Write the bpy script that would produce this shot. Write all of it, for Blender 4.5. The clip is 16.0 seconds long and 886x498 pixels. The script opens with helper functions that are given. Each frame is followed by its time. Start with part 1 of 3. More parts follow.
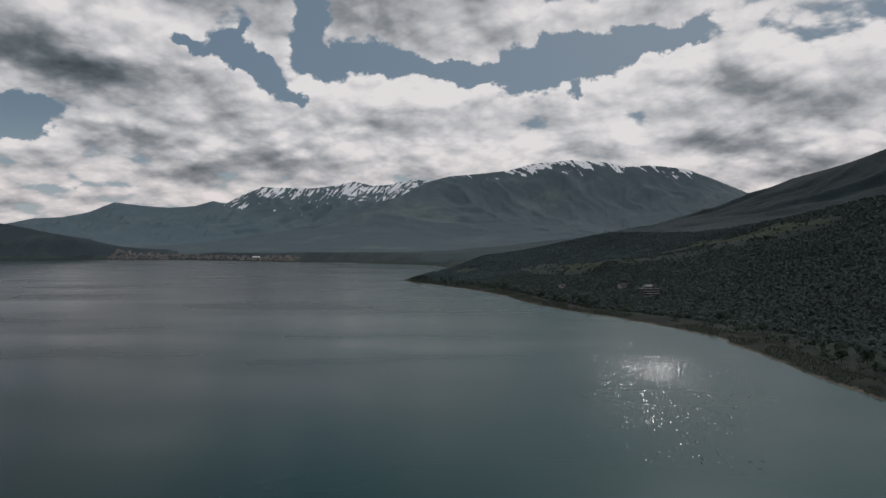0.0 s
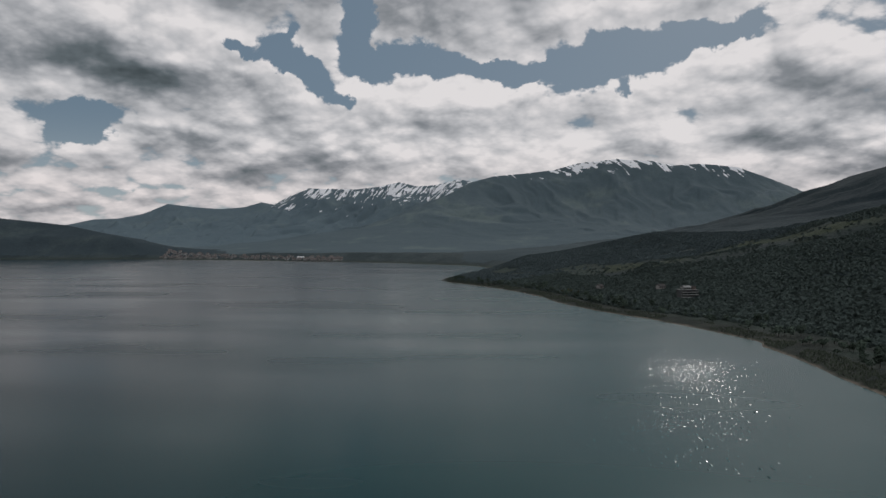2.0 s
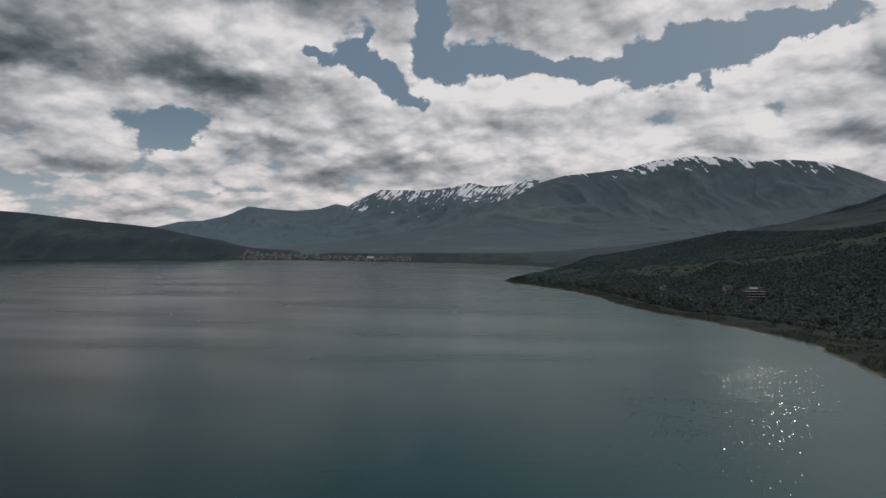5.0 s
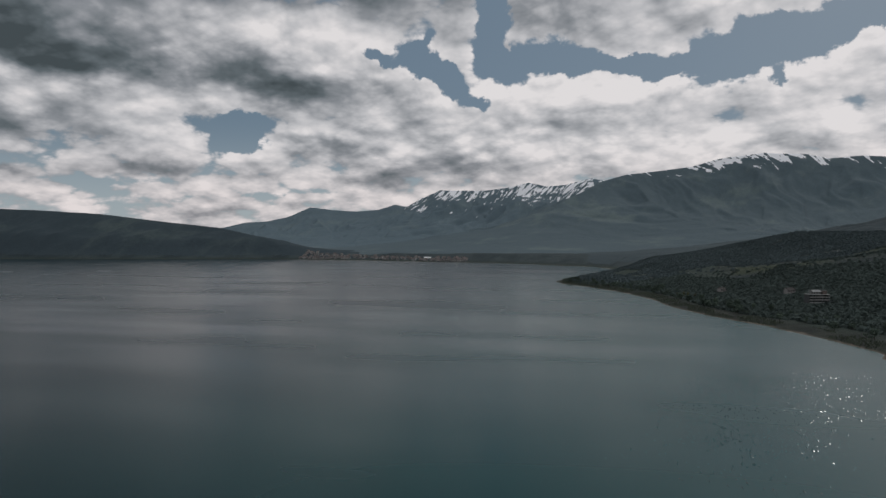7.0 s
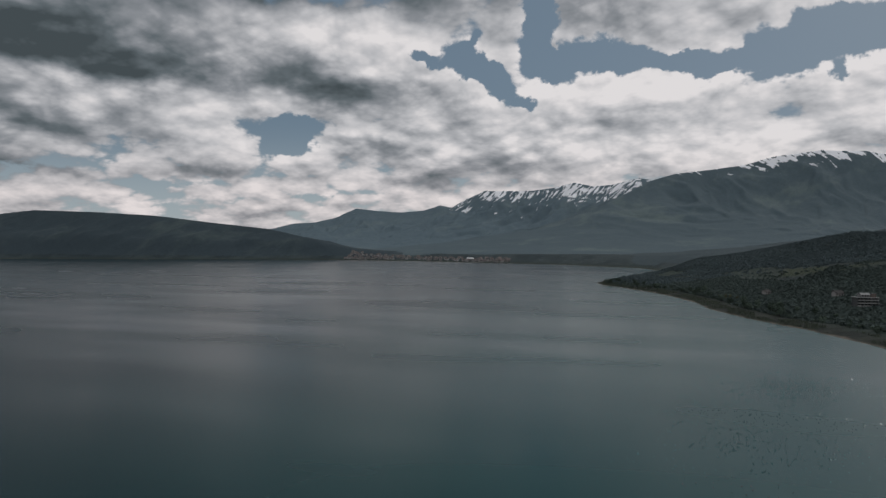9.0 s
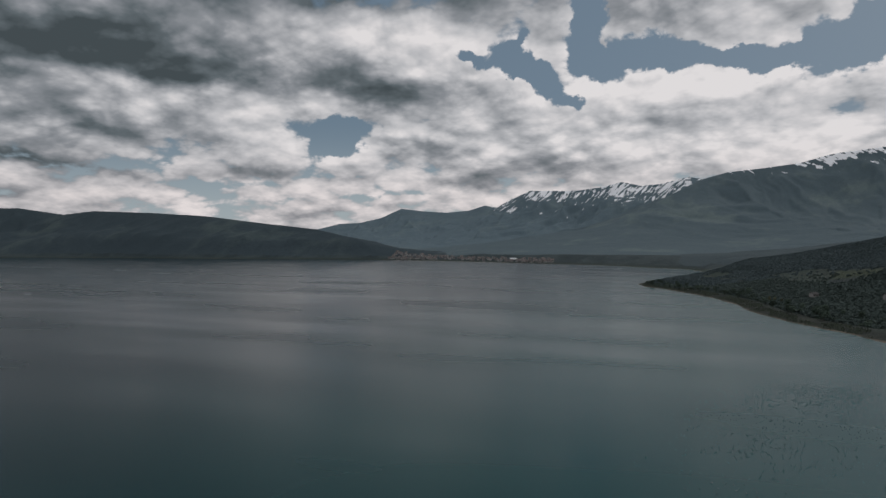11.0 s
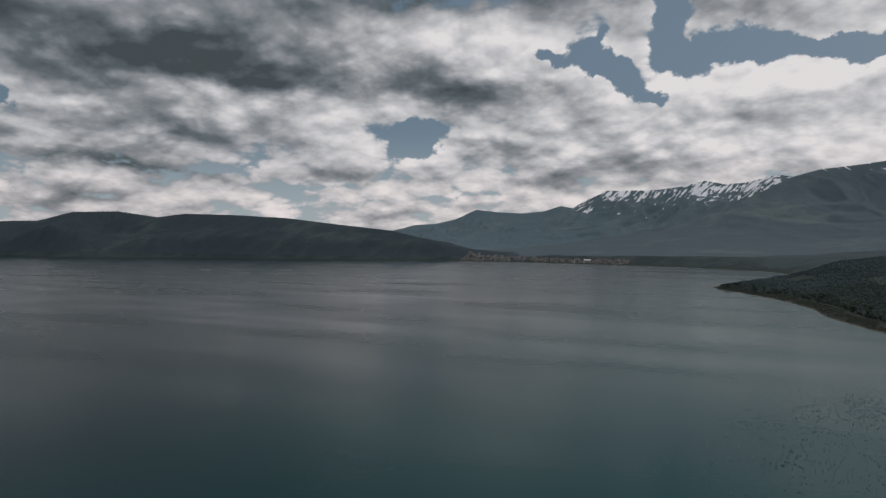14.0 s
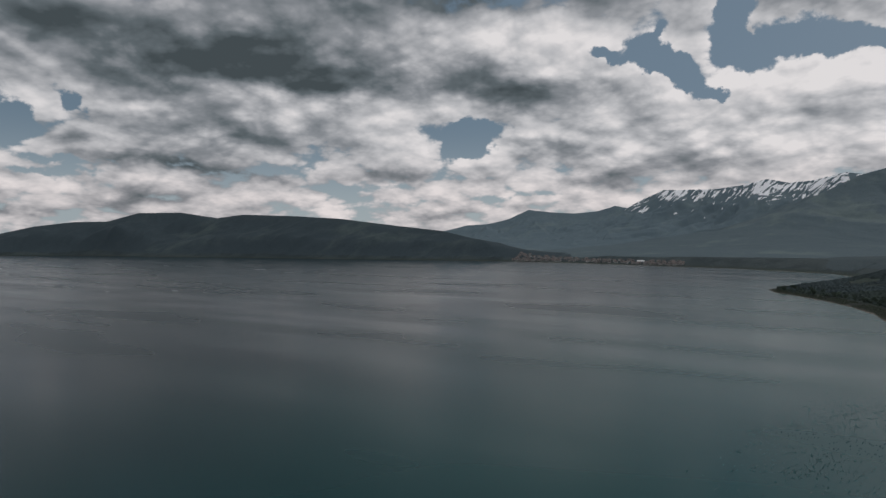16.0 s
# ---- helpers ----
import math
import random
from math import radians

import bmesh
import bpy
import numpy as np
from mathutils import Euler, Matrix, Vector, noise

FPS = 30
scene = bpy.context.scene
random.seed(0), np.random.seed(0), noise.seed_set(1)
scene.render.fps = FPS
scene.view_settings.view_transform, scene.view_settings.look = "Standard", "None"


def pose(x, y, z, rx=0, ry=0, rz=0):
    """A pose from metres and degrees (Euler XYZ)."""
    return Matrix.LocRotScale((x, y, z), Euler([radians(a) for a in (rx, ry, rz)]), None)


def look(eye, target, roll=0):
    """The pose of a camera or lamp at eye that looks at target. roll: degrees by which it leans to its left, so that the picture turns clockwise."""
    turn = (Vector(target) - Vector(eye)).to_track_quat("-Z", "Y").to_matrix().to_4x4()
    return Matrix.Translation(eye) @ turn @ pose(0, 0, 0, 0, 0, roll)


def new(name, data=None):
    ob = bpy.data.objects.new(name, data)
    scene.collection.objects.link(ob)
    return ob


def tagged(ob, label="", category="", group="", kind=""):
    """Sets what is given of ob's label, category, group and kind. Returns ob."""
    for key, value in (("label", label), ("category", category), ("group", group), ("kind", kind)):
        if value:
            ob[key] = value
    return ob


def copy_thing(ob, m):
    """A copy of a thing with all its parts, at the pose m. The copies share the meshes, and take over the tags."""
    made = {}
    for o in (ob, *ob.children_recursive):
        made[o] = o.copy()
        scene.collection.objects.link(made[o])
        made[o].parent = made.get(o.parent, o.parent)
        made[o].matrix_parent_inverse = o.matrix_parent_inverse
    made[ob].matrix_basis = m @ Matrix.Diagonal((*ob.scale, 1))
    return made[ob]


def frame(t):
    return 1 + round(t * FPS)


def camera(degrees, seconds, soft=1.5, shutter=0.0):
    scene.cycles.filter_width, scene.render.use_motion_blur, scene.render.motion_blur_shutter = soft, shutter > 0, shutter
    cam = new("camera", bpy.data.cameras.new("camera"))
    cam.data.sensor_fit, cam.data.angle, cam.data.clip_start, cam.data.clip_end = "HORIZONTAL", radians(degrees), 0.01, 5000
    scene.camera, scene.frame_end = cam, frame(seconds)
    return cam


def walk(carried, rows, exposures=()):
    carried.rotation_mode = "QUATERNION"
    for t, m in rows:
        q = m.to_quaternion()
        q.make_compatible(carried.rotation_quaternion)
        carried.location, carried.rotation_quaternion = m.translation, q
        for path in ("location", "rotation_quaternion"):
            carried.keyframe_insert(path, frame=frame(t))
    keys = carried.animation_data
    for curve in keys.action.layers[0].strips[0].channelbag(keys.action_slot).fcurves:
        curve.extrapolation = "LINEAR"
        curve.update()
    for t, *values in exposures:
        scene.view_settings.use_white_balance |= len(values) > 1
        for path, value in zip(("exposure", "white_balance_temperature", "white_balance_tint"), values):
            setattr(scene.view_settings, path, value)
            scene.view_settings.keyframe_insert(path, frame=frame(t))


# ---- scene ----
cam = camera(67.98, 16.0)
# seconds, x, y, z, pitch, roll, yaw: a slow drift to the right over the lake while turning left
ROWS = [
    (0.0, 0.00, 0.00, 60.00, 89.397, -0.044, 0.000),
    (0.5, 3.25, 0.40, 59.86, 89.409, -0.057, 1.051),
    (1.0, 6.48, 0.81, 59.74, 89.399, -0.053, 1.990),
    (1.5, 9.69, 1.22, 59.62, 89.424, -0.019, 3.011),
    (2.0, 12.87, 1.64, 59.52, 89.426, -0.026, 3.998),
    (2.5, 16.03, 2.07, 59.44, 89.434, -0.006, 5.017),
    (3.0, 19.17, 2.50, 59.36, 89.444, 0.021, 6.009),
    (3.5, 22.29, 2.94, 59.30, 89.464, -0.020, 7.044),
    (4.0, 25.38, 3.39, 59.25, 89.460, 0.008, 8.015),
    (6.5, 40.51, 5.73, 59.18, 89.498, 0.093, 14.435),
    (7.0, 43.47, 6.22, 59.21, 89.505, 0.061, 15.644),
    (7.5, 46.41, 6.71, 59.24, 89.556, 0.131, 16.741),
    (8.0, 49.32, 7.21, 59.29, 89.563, 0.147, 17.731),
    (8.5, 52.21, 7.72, 59.35, 89.561, 0.081, 18.728),
    (9.0, 55.08, 8.24, 59.43, 89.565, 0.047, 19.683),
    (11.5, 69.08, 10.91, 59.99, 89.577, -0.043, 24.803),
    (12.0, 71.81, 11.47, 60.14, 89.586, -0.039, 25.916),
    (12.5, 74.52, 12.03, 60.30, 89.614, -0.009, 27.019),
    (13.0, 77.21, 12.60, 60.47, 89.641, -0.037, 28.069),
    (13.5, 79.87, 13.17, 60.66, 89.653, -0.075, 29.224),
    (14.0, 82.51, 13.76, 60.86, 89.637, -0.063, 30.421),
    (14.5, 85.13, 14.35, 61.07, 89.643, -0.090, 31.711),
    (15.0, 87.73, 14.94, 61.29, 89.626, -0.115, 32.927),
    (15.5, 90.30, 15.54, 61.53, 89.653, -0.112, 34.034),
    (16.0, 92.85, 16.15, 61.78, 89.646, -0.122, 35.059),
]
walk(cam, [(t, pose(x, y, z, pitch, roll, yaw)) for t, x, y, z, pitch, roll, yaw in ROWS])

# ---- light: sun behind broken cloud, ahead and high ----
SUN_AZ, SUN_EL = 22.0, 37.0   # degrees: azimuth clockwise from +y, elevation
sun_dir = Vector((math.sin(radians(SUN_AZ)) * math.cos(radians(SUN_EL)), math.cos(radians(SUN_AZ)) * math.cos(radians(SUN_EL)), math.sin(radians(SUN_EL))))
sun_data = bpy.data.lights.new("sun", "SUN")
sun_data.energy, sun_data.angle, sun_data.color = 0.6, radians(5.0), (1.0, 0.97, 0.94)
sun = new("sun", sun_data)
sun.matrix_world = look(sun_dir * 100, (0, 0, 0))
scene.view_settings.exposure = 0.0


class Nodes:
    """Short hand for building node trees."""

    def __init__(self, tree):
        self.tree = tree
        tree.nodes.clear()

    def add(self, kind, inputs=(), operation=None, clamp=False, rgba=False, interpolation=None, texture=False):
        node = self.tree.nodes.new(kind)
        if operation:
            node.operation = operation
        if clamp:
            node.use_clamp = True
        if rgba:
            node.data_type = "RGBA"
        if interpolation:
            node.interpolation_type = interpolation
        if texture:
            node.vector_type = "TEXTURE"
        for key, value in dict(inputs).items():
            if isinstance(value, bpy.types.NodeSocket):
                self.tree.links.new(value, node.inputs[key])
            else:
                node.inputs[key].default_value = value
        return node

    def math(self, op, a, b=0.0, c=0.0, clamp=False):
        return self.add("ShaderNodeMath", {0: a, 1: b, 2: c}, operation=op, clamp=clamp).outputs[0]

    def vec(self, op, a, b=(0, 0, 0), scale=1.0):
        node = self.add("ShaderNodeVectorMath", {0: a, 3: scale} if op == "SCALE" else {0: a, 1: b}, operation=op)
        return node.outputs["Value"] if op in ("DOT_PRODUCT", "LENGTH") else node.outputs[0]

    def noise(self, vector, scale, detail=4.0, rough=0.55, distortion=0.0, lacunarity=2.0):
        return self.add("ShaderNodeTexNoise", {"Vector": vector, "Scale": scale, "Detail": detail, "Roughness": rough, "Distortion": distortion, "Lacunarity": lacunarity}).outputs[0]

    def ramp(self, value, lo, hi, to_lo=0.0, to_hi=1.0, smooth=True):
        return self.add("ShaderNodeMapRange", {"Value": value, "From Min": lo, "From Max": hi, "To Min": to_lo, "To Max": to_hi}, interpolation="SMOOTHSTEP" if smooth else "LINEAR").outputs[0]

    def mix(self, fac, a, b):
        def rgba(c):
            return c if isinstance(c, bpy.types.NodeSocket) else (*c[:3], 1.0)
        return self.add("ShaderNodeMix", {0: fac, 6: rgba(a), 7: rgba(b)}, rgba=True).outputs[2]

    def blob(self, point, az, el, wide, high, amount, turn=0.0):
        """Adds a soft swelling at azimuth az, elevation el (degrees) to the third coordinate of point."""
        m = self.add("ShaderNodeMapping", {"Vector": point, "Location": (az, el, 0), "Rotation": (0, 0, radians(turn)), "Scale": (wide, high, 1e6)}, texture=True).outputs[0]
        e = self.math("POWER", 0.36788, self.vec("DOT_PRODUCT", m, m))
        return self.add("ShaderNodeVectorMath", {0: e, 1: (0, 0, amount), 2: point}, operation="MULTIPLY_ADD").outputs[0]

    def third(self, v):
        return self.add("ShaderNodeSeparateXYZ", {0: v}).outputs[2]


# clear gaps (-) and heaps of cloud (+), dark bellies (+) and sunlit heaps (-): azimuth, elevation, half width, half height (degrees), amount, turn
GAPS_A = [
    (-11.4, 18.7, 1.1, 3.0, -1.03, 0), (-9.6, 15.3, 2.0, 1.6, -0.92, 0), (-5.3, 15.2, 2.9, 1.1, -0.86, 0), (0.4, 14.7, 3.4, 0.7, -0.81, 0), (7.4, 14.7, 2.5, 2.0, -1.03, 0), (11.0, 15.5, 2.6, 1.6, -0.92, 0),
    (15.5, 15.9, 3.3, 1.0, -0.92, 12), (19.9, 16.4, 2.1, 1.0, -0.92, 15), (11.3, 12.9, 0.7, 0.8, -0.69, 0), (3.0, 14.1, 2.4, 0.7, -0.57, 0), (-20.6, 15.5, 1.4, 0.7, -0.92, 0), (-17.2, 15.1, 2.0, 1.0, -0.92, -32),
]
GAPS_B = [
    (-15.1, 13.9, 1.7, 1.0, -0.81, -35), (-12.4, 12.5, 1.2, 0.7, -0.81, -15), (-17.5, 16.6, 1.1, 0.5, -0.57, 0), (-33.2, 9.0, 1.9, 1.7, -1.03, 0), (-32.4, 7.8, 1.9, 0.7, -0.69, 0), (-31.5, 9.9, 0.8, 0.8, -0.57, 0),
    (-39.1, 4.9, 2.6, 0.5, -0.24, 0), (-32.8, 4.1, 3.7, 0.5, -0.26, 0), (-43.4, 4.9, 2.0, 0.4, -0.20, 0), (-27.2, 4.0, 2.9, 0.4, -0.17, 0), (-68.6, 9.3, 1.4, 2.0, -0.98, 0), (-64.5, 10.7, 1.0, 0.9, -0.86, -25),
]
GAPS_C = [
    (-65.7, 6.4, 2.0, 0.4, -0.41, 0), (-67.0, 5.2, 2.1, 0.3, -0.29, 0), (-63.3, 5.8, 1.9, 0.3, -0.22, 0), (0.4, 17.3, 3.6, 1.5, 0.55, -12), (-4.3, 18.7, 3.4, 1.7, 0.50, 0), (8.1, 18.6, 6.4, 0.9, 0.50, 0),
    (15.5, 18.4, 4.1, 0.8, 0.45, 0), (-9.8, 16.5, 0.7, 0.5, 0.70, 0), (4.6, 15.6, 0.6, 0.5, 0.35, 0), (-15.1, 17.5, 1.9, 2.0, 0.30, -40), (-11.2, 13.5, 1.5, 1.0, 0.35, 0), (-3.3, 11.6, 12.7, 1.8, 0.40, 0),
]
GAPS_D = [
    (17.9, 12.6, 5.6, 1.8, 0.40, 0), (22.9, 14.1, 2.2, 2.1, 0.40, 0), (-18.9, 12.4, 4.3, 1.9, 0.30, 0), (-51.7, 15.0, 17.1, 3.1, 0.60, 0), (-28.6, 14.7, 7.1, 3.4, 0.35, 0), (-49.6, 9.6, 11.8, 1.6, 0.25, 0),
    (-30.5, 16.0, 8.8, 3.4, 0.35, 0), (-21.3, 8.6, 9.4, 1.8, 0.30, 0), (26.0, 7.9, 10.0, 3.1, 0.45, 0), (-7.2, 7.8, 20.7, 2.0, 0.35, 0),
]
GAPS = GAPS_A + GAPS_B + GAPS_C + GAPS_D
DARK_A = [
    (-56.4, 15.2, 10.7, 1.9, 0.75, -4), (-47.9, 14.3, 5.2, 1.3, 0.42, -4), (-67.0, 15.8, 4.3, 1.7, 0.42, 0), (-61.7, 12.7, 4.7, 1.1, 0.30, -6), (-29.4, 13.4, 5.4, 1.6, 0.42, -6), (-34.3, 20.2, 4.4, 0.7, 0.42, 0),
    (-52.4, 8.9, 4.5, 0.8, 0.42, -12), (-58.1, 6.7, 4.6, 0.5, 0.58, -2), (-64.6, 8.2, 1.7, 0.8, 0.42, 0), (-39.7, 6.0, 3.4, 0.5, 0.38, 0), (-50.2, 5.5, 3.9, 0.5, 0.32, 0), (-44.5, 8.9, 3.4, 0.6, 0.16, -10),
]
DARK_B = [
    (-32.3, 9.0, 2.9, 0.5, 0.14, 0), (-67.7, 2.6, 4.2, 0.4, 0.25, 0), (-60.1, 3.7, 3.6, 0.4, 0.20, 0), (-48.6, 15.3, 6.2, 1.9, 0.30, -5), (-42.8, 14.0, 4.0, 1.1, 0.16, -8), 
    (-25.3, 9.1, 2.7, 0.4, 0.24, 0), (-21.9, 5.4, 4.9, 0.6, 0.21, 0), (-15.5, 6.5, 3.9, 0.5, 0.16, 0), (-29.3, 12.8, 6.0, 1.4, 0.23, -9),
]
DARK_C = [
    (-34.3, 13.5, 3.6, 1.0, 0.15, 0), (-40.6, 14.6, 2.4, 1.7, 0.25, 0), (-26.7, 8.8, 2.7, 0.5, 0.14, 0), (-19.9, 5.2, 5.2, 0.6, 0.12, 0), (-24.9, 5.9, 4.1, 0.6, 0.15, 0), (-12.1, 8.5, 3.4, 0.7, 0.15, 0),
    (2.7, 11.4, 2.2, 1.2, 0.20, -20), (7.2, 10.3, 2.3, 0.9, 0.10, 0), (-2.3, 9.2, 3.9, 0.8, 0.12, 0), (22.9, 12.5, 1.8, 0.9, 0.24, 0), (21.4, 8.1, 3.7, 0.9, 0.26, 0), (12.1, 7.7, 3.5, 0.8, 0.16, 0),
]
DARK_D = [
    (26.0, 11.2, 3.0, 1.1, 0.30, 0), (27.9, 9.3, 2.1, 1.0, 0.36, 0), (31.6, 10.1, 2.1, 1.4, 0.38, 0), (23.5, 7.7, 3.7, 0.8, 0.22, 0), (30.5, 6.1, 3.3, 0.9, 0.38, 0), (18.8, 12.8, 1.8, 0.7, 0.10, 0),
    (27.9, 5.6, 2.7, 0.5, 0.30, 0), (32.9, 7.6, 0.8, 0.4, -0.35, 0), (25.8, 4.4, 1.0, 0.4, -0.40, 0), (24.3, 8.3, 1.2, 0.4, -0.18, 0), (8.6, 13.6, 5.4, 0.9, -0.18, 0), (17.5, 13.1, 3.6, 1.3, -0.14, 0),
]
DARK_E = [
    (-24.0, 17.0, 7.3, 1.9, -0.14, 0), (-3.3, 12.8, 5.9, 0.7, -0.20, 0), (5.8, 6.9, 5.6, 0.7, -0.12, 0), (2.5, 16.9, 2.9, 0.7, -0.08, 0), (-24.8, 17.1, 5.3, 2.9, -0.12, 0), (1.1, 13.1, 4.0, 0.9, -0.14, 0),
    (-26.2, 17.8, 4.9, 3.0, -0.16, 0), (-66.3, 13.0, 2.2, 0.7, -0.25, -30), (-62.5, 8.8, 1.6, 0.6, -0.20, 0), (-59.7, 4.9, 3.3, 0.4, -0.22, 0), (-65.9, 4.2, 2.5, 0.4, -0.20, 0), (-44.1, 11.0, 4.8, 0.7, -0.18, 0),
]
DARK_F = [
    (-39.2, 9.4, 2.9, 0.7, -0.14, 0), (-43.1, 3.6, 9.7, 0.4, -0.12, 0),
]
# the first three: dark cloud above the view, added to dim the lake's reflections
DARK_ABOVE = [(30.0, 36.0, 26.0, 11.0, 0.25, 0), (-58.0, 30.0, 42.0, 10.0, 1.10, 0), (-26.0, 28.0, 24.0, 9.0, 0.90, 0), (-66.0, 6.0, 15.0, 7.0, 0.20, 0), (-40.0, 6.0, 18.0, 5.0, 0.12, 0), (5.0, 11.0, 24.0, 7.0, -0.04, 0), (-33.0, 17.0, 8.0, 4.0, -0.16, 0), (-14.5, 17.7, 4.9, 3.0, -0.20, 0)]
DARK = DARK_ABOVE + DARK_A + DARK_B + DARK_C + DARK_D + DARK_E + DARK_F
world = bpy.data.worlds.new("sky")
world.use_nodes = True
scene.world = world


def cloud_layer(n, way):
    """The direction carried onto a cloud layer, so that heaps grow small and flat towards the horizon."""
    z = n.math("MAXIMUM", n.third(way), 0.0)
    layer = n.vec("SCALE", way, scale=n.math("DIVIDE", 1.0, n.math("ADD", z, 0.36)))
    warp = n.add("ShaderNodeTexNoise", {"Vector": layer, "Scale": 5.0, "Detail": 1.0}).outputs["Color"]
    return n.vec("ADD", layer, n.vec("SCALE", n.vec("SUBTRACT", warp, (0.5, 0.5, 0.5)), scale=0.05))


def billows(n, layer, detail):
    """Round heads of cumulus: 0 in the middle of each, larger ones carrying smaller ones."""
    return n.add("ShaderNodeTexVoronoi", {"Vector": layer, "Scale": 7.5, "Detail": min(detail, 4.0), "Roughness": 0.5, "Lacunarity": 2.1}).outputs["Distance"]


def cloud_density(n, layer, detail):
    """Cloud thickness about 0: broad heaps with round billows on them."""
    heap = n.noise(layer, 4.2, detail, 0.56)
    return n.math("MULTIPLY_ADD", n.math("SUBTRACT", 0.42, billows(n, layer, detail)), 0.50, n.math("MULTIPLY", n.math("SUBTRACT", heap, 0.5), 1.2))


def sky_point(n, way, scale, detail, amount):
    """Azimuth and elevation in degrees, bent by noise so that outlines turn ragged."""
    ragged = n.add("ShaderNodeTexNoise", {"Vector": way, "Scale": scale, "Detail": detail, "Roughness": 0.6}).outputs["Color"]
    bent = n.vec("ADD", way, n.vec("SCALE", n.vec("SUBTRACT", ragged, (0.5, 0.5, 0.5)), scale=amount))
    xyz = n.add("ShaderNodeSeparateXYZ", {0: bent}).outputs
    az = n.math("MULTIPLY", n.math("ARCTAN2", xyz[0], xyz[1]), 57.2958)
    el = n.math("MULTIPLY", n.math("ARCSINE", xyz[2]), 57.2958)
    return n.add("ShaderNodeCombineXYZ", {0: az, 1: el, 2: 0.0}).outputs[0]


def build_sky():
    n = Nodes(world.node_tree)
    way = n.add("ShaderNodeTexCoord").outputs["Generated"]
    point = sky_point(n, way, 15.0, 6.0, 0.075)

    def cover(at, base):
        for g in GAPS:
            at = n.blob(at, *g)
        return n.math("ADD", n.math("MINIMUM", n.third(at), 0.45), base)

    dim = sky_point(n, way, 9.0, 4.0, 0.055)
    for d in DARK:
        dim = n.blob(dim, *d)
    dark = n.third(dim)
    layer = cloud_layer(n, way)
    # towards the sun, up and to the east of each point of the sky
    sunward = cloud_layer(n, n.vec("ADD", way, (0.014, 0.0, 0.030)))
    rim = cloud_layer(n, n.vec("ADD", way, (0.006, 0.0, 0.011)))
    here, soft, fine = cover(point, 0.47), cloud_density(n, layer, 3.0), cloud_density(n, layer, 9.0)
    total = n.math("ADD", fine, here)
    mask = n.ramp(total, -0.06, 0.15)
    over = n.math("SUBTRACT", cover(n.vec("ADD", point, (0.6, 1.5, 0.0)), 0.47), here)
    shade = n.math("MULTIPLY_ADD", n.ramp(total, 0.0, 0.6), 0.12, n.math("MULTIPLY_ADD", n.math("MINIMUM", dark, 0.80), 0.90, 0.085))
    shade = n.math("MULTIPLY_ADD", n.math("SUBTRACT", cloud_density(n, sunward, 3.0), soft), 0.42, shade)
    shade = n.math("MULTIPLY_ADD", n.math("SUBTRACT", billows(n, layer, 4.0), billows(n, rim, 4.0)), 0.13, shade)
    shade = n.math("MULTIPLY_ADD", n.math("SUBTRACT", cloud_density(n, rim, 8.0), fine), 0.22, shade)
    shade = n.math("MULTIPLY_ADD", n.math("SUBTRACT", billows(n, layer, 3.0), 0.40), 0.05, shade)
    shade = n.math("MULTIPLY_ADD", over, 0.16, shade)
    shade = n.math("MULTIPLY_ADD", n.math("SUBTRACT", n.noise(way, 6.0, 3.0, 0.5), 0.5), 0.42, shade)
    tone = n.add("ShaderNodeValToRGB", {0: shade})
    stops = tone.color_ramp.elements
    stops[0].position, stops[0].color = 0.0, (0.73, 0.705, 0.71, 1)
    stops[1].position, stops[1].color = 1.0, (0.056, 0.071, 0.079, 1)
    for where, c in ((0.25, (0.485, 0.488, 0.508)), (0.5, (0.248, 0.263, 0.286)), (0.75, (0.112, 0.134, 0.149))):
        stops.new(where).color = (*c, 1)
    # low clouds to the west are seen through more air and turn a little pink
    low = n.math("MULTIPLY", n.ramp(n.third(way), 0.16, 0.05), 0.6)
    cloud = n.mix(low, tone.outputs[0], n.vec("MULTIPLY", tone.outputs[0], (1.04, 0.965, 0.94)))
    clear = n.add("ShaderNodeTexSky")
    clear.sky_type, clear.sun_disc, clear.sun_elevation, clear.sun_rotation = "NISHITA", False, radians(SUN_EL), radians(SUN_AZ)
    clear.altitude, clear.air_density, clear.dust_density = 850.0, 1.0, 2.0
    pale = n.mix(n.ramp(n.third(way), 0.02, 0.19), (0.36, 0.42, 0.46), (0.140, 0.200, 0.258))
    blue = n.mix(0.78, n.vec("SCALE", clear.outputs[0], scale=0.045), pale)
    out = n.mix(mask, blue, cloud)
    back = n.add("ShaderNodeBackground", {"Color": out, "Strength": 1.0}).outputs[0]
    n.add("ShaderNodeOutputWorld", {"Surface": back})


build_sky()

# ---- materials ----
def material(name, build):
    m = bpy.data.materials.new(name)
    m.use_nodes = True
    n = Nodes(m.node_tree)
    n.place = n.add("ShaderNodeNewGeometry").outputs["Position"]
    n.own = n.add("ShaderNodeTexCoord").outputs["Object"]
    shader = n.add("ShaderNodeBsdfPrincipled")
    n.add("ShaderNodeOutputMaterial", {"Surface": shader.outputs[0]})
    for key, value in build(n).items():
        if isinstance(value, bpy.types.NodeSocket):
            n.tree.links.new(value, shader.inputs[key])
        else:
            shader.inputs[key].default_value = (*value, 1.0) if isinstance(value, tuple) else value
    return m


def bump(n, height, strength, distance):
    return n.add("ShaderNodeBump", {"Height": height, "Strength": strength, "Distance": distance}).outputs[0]


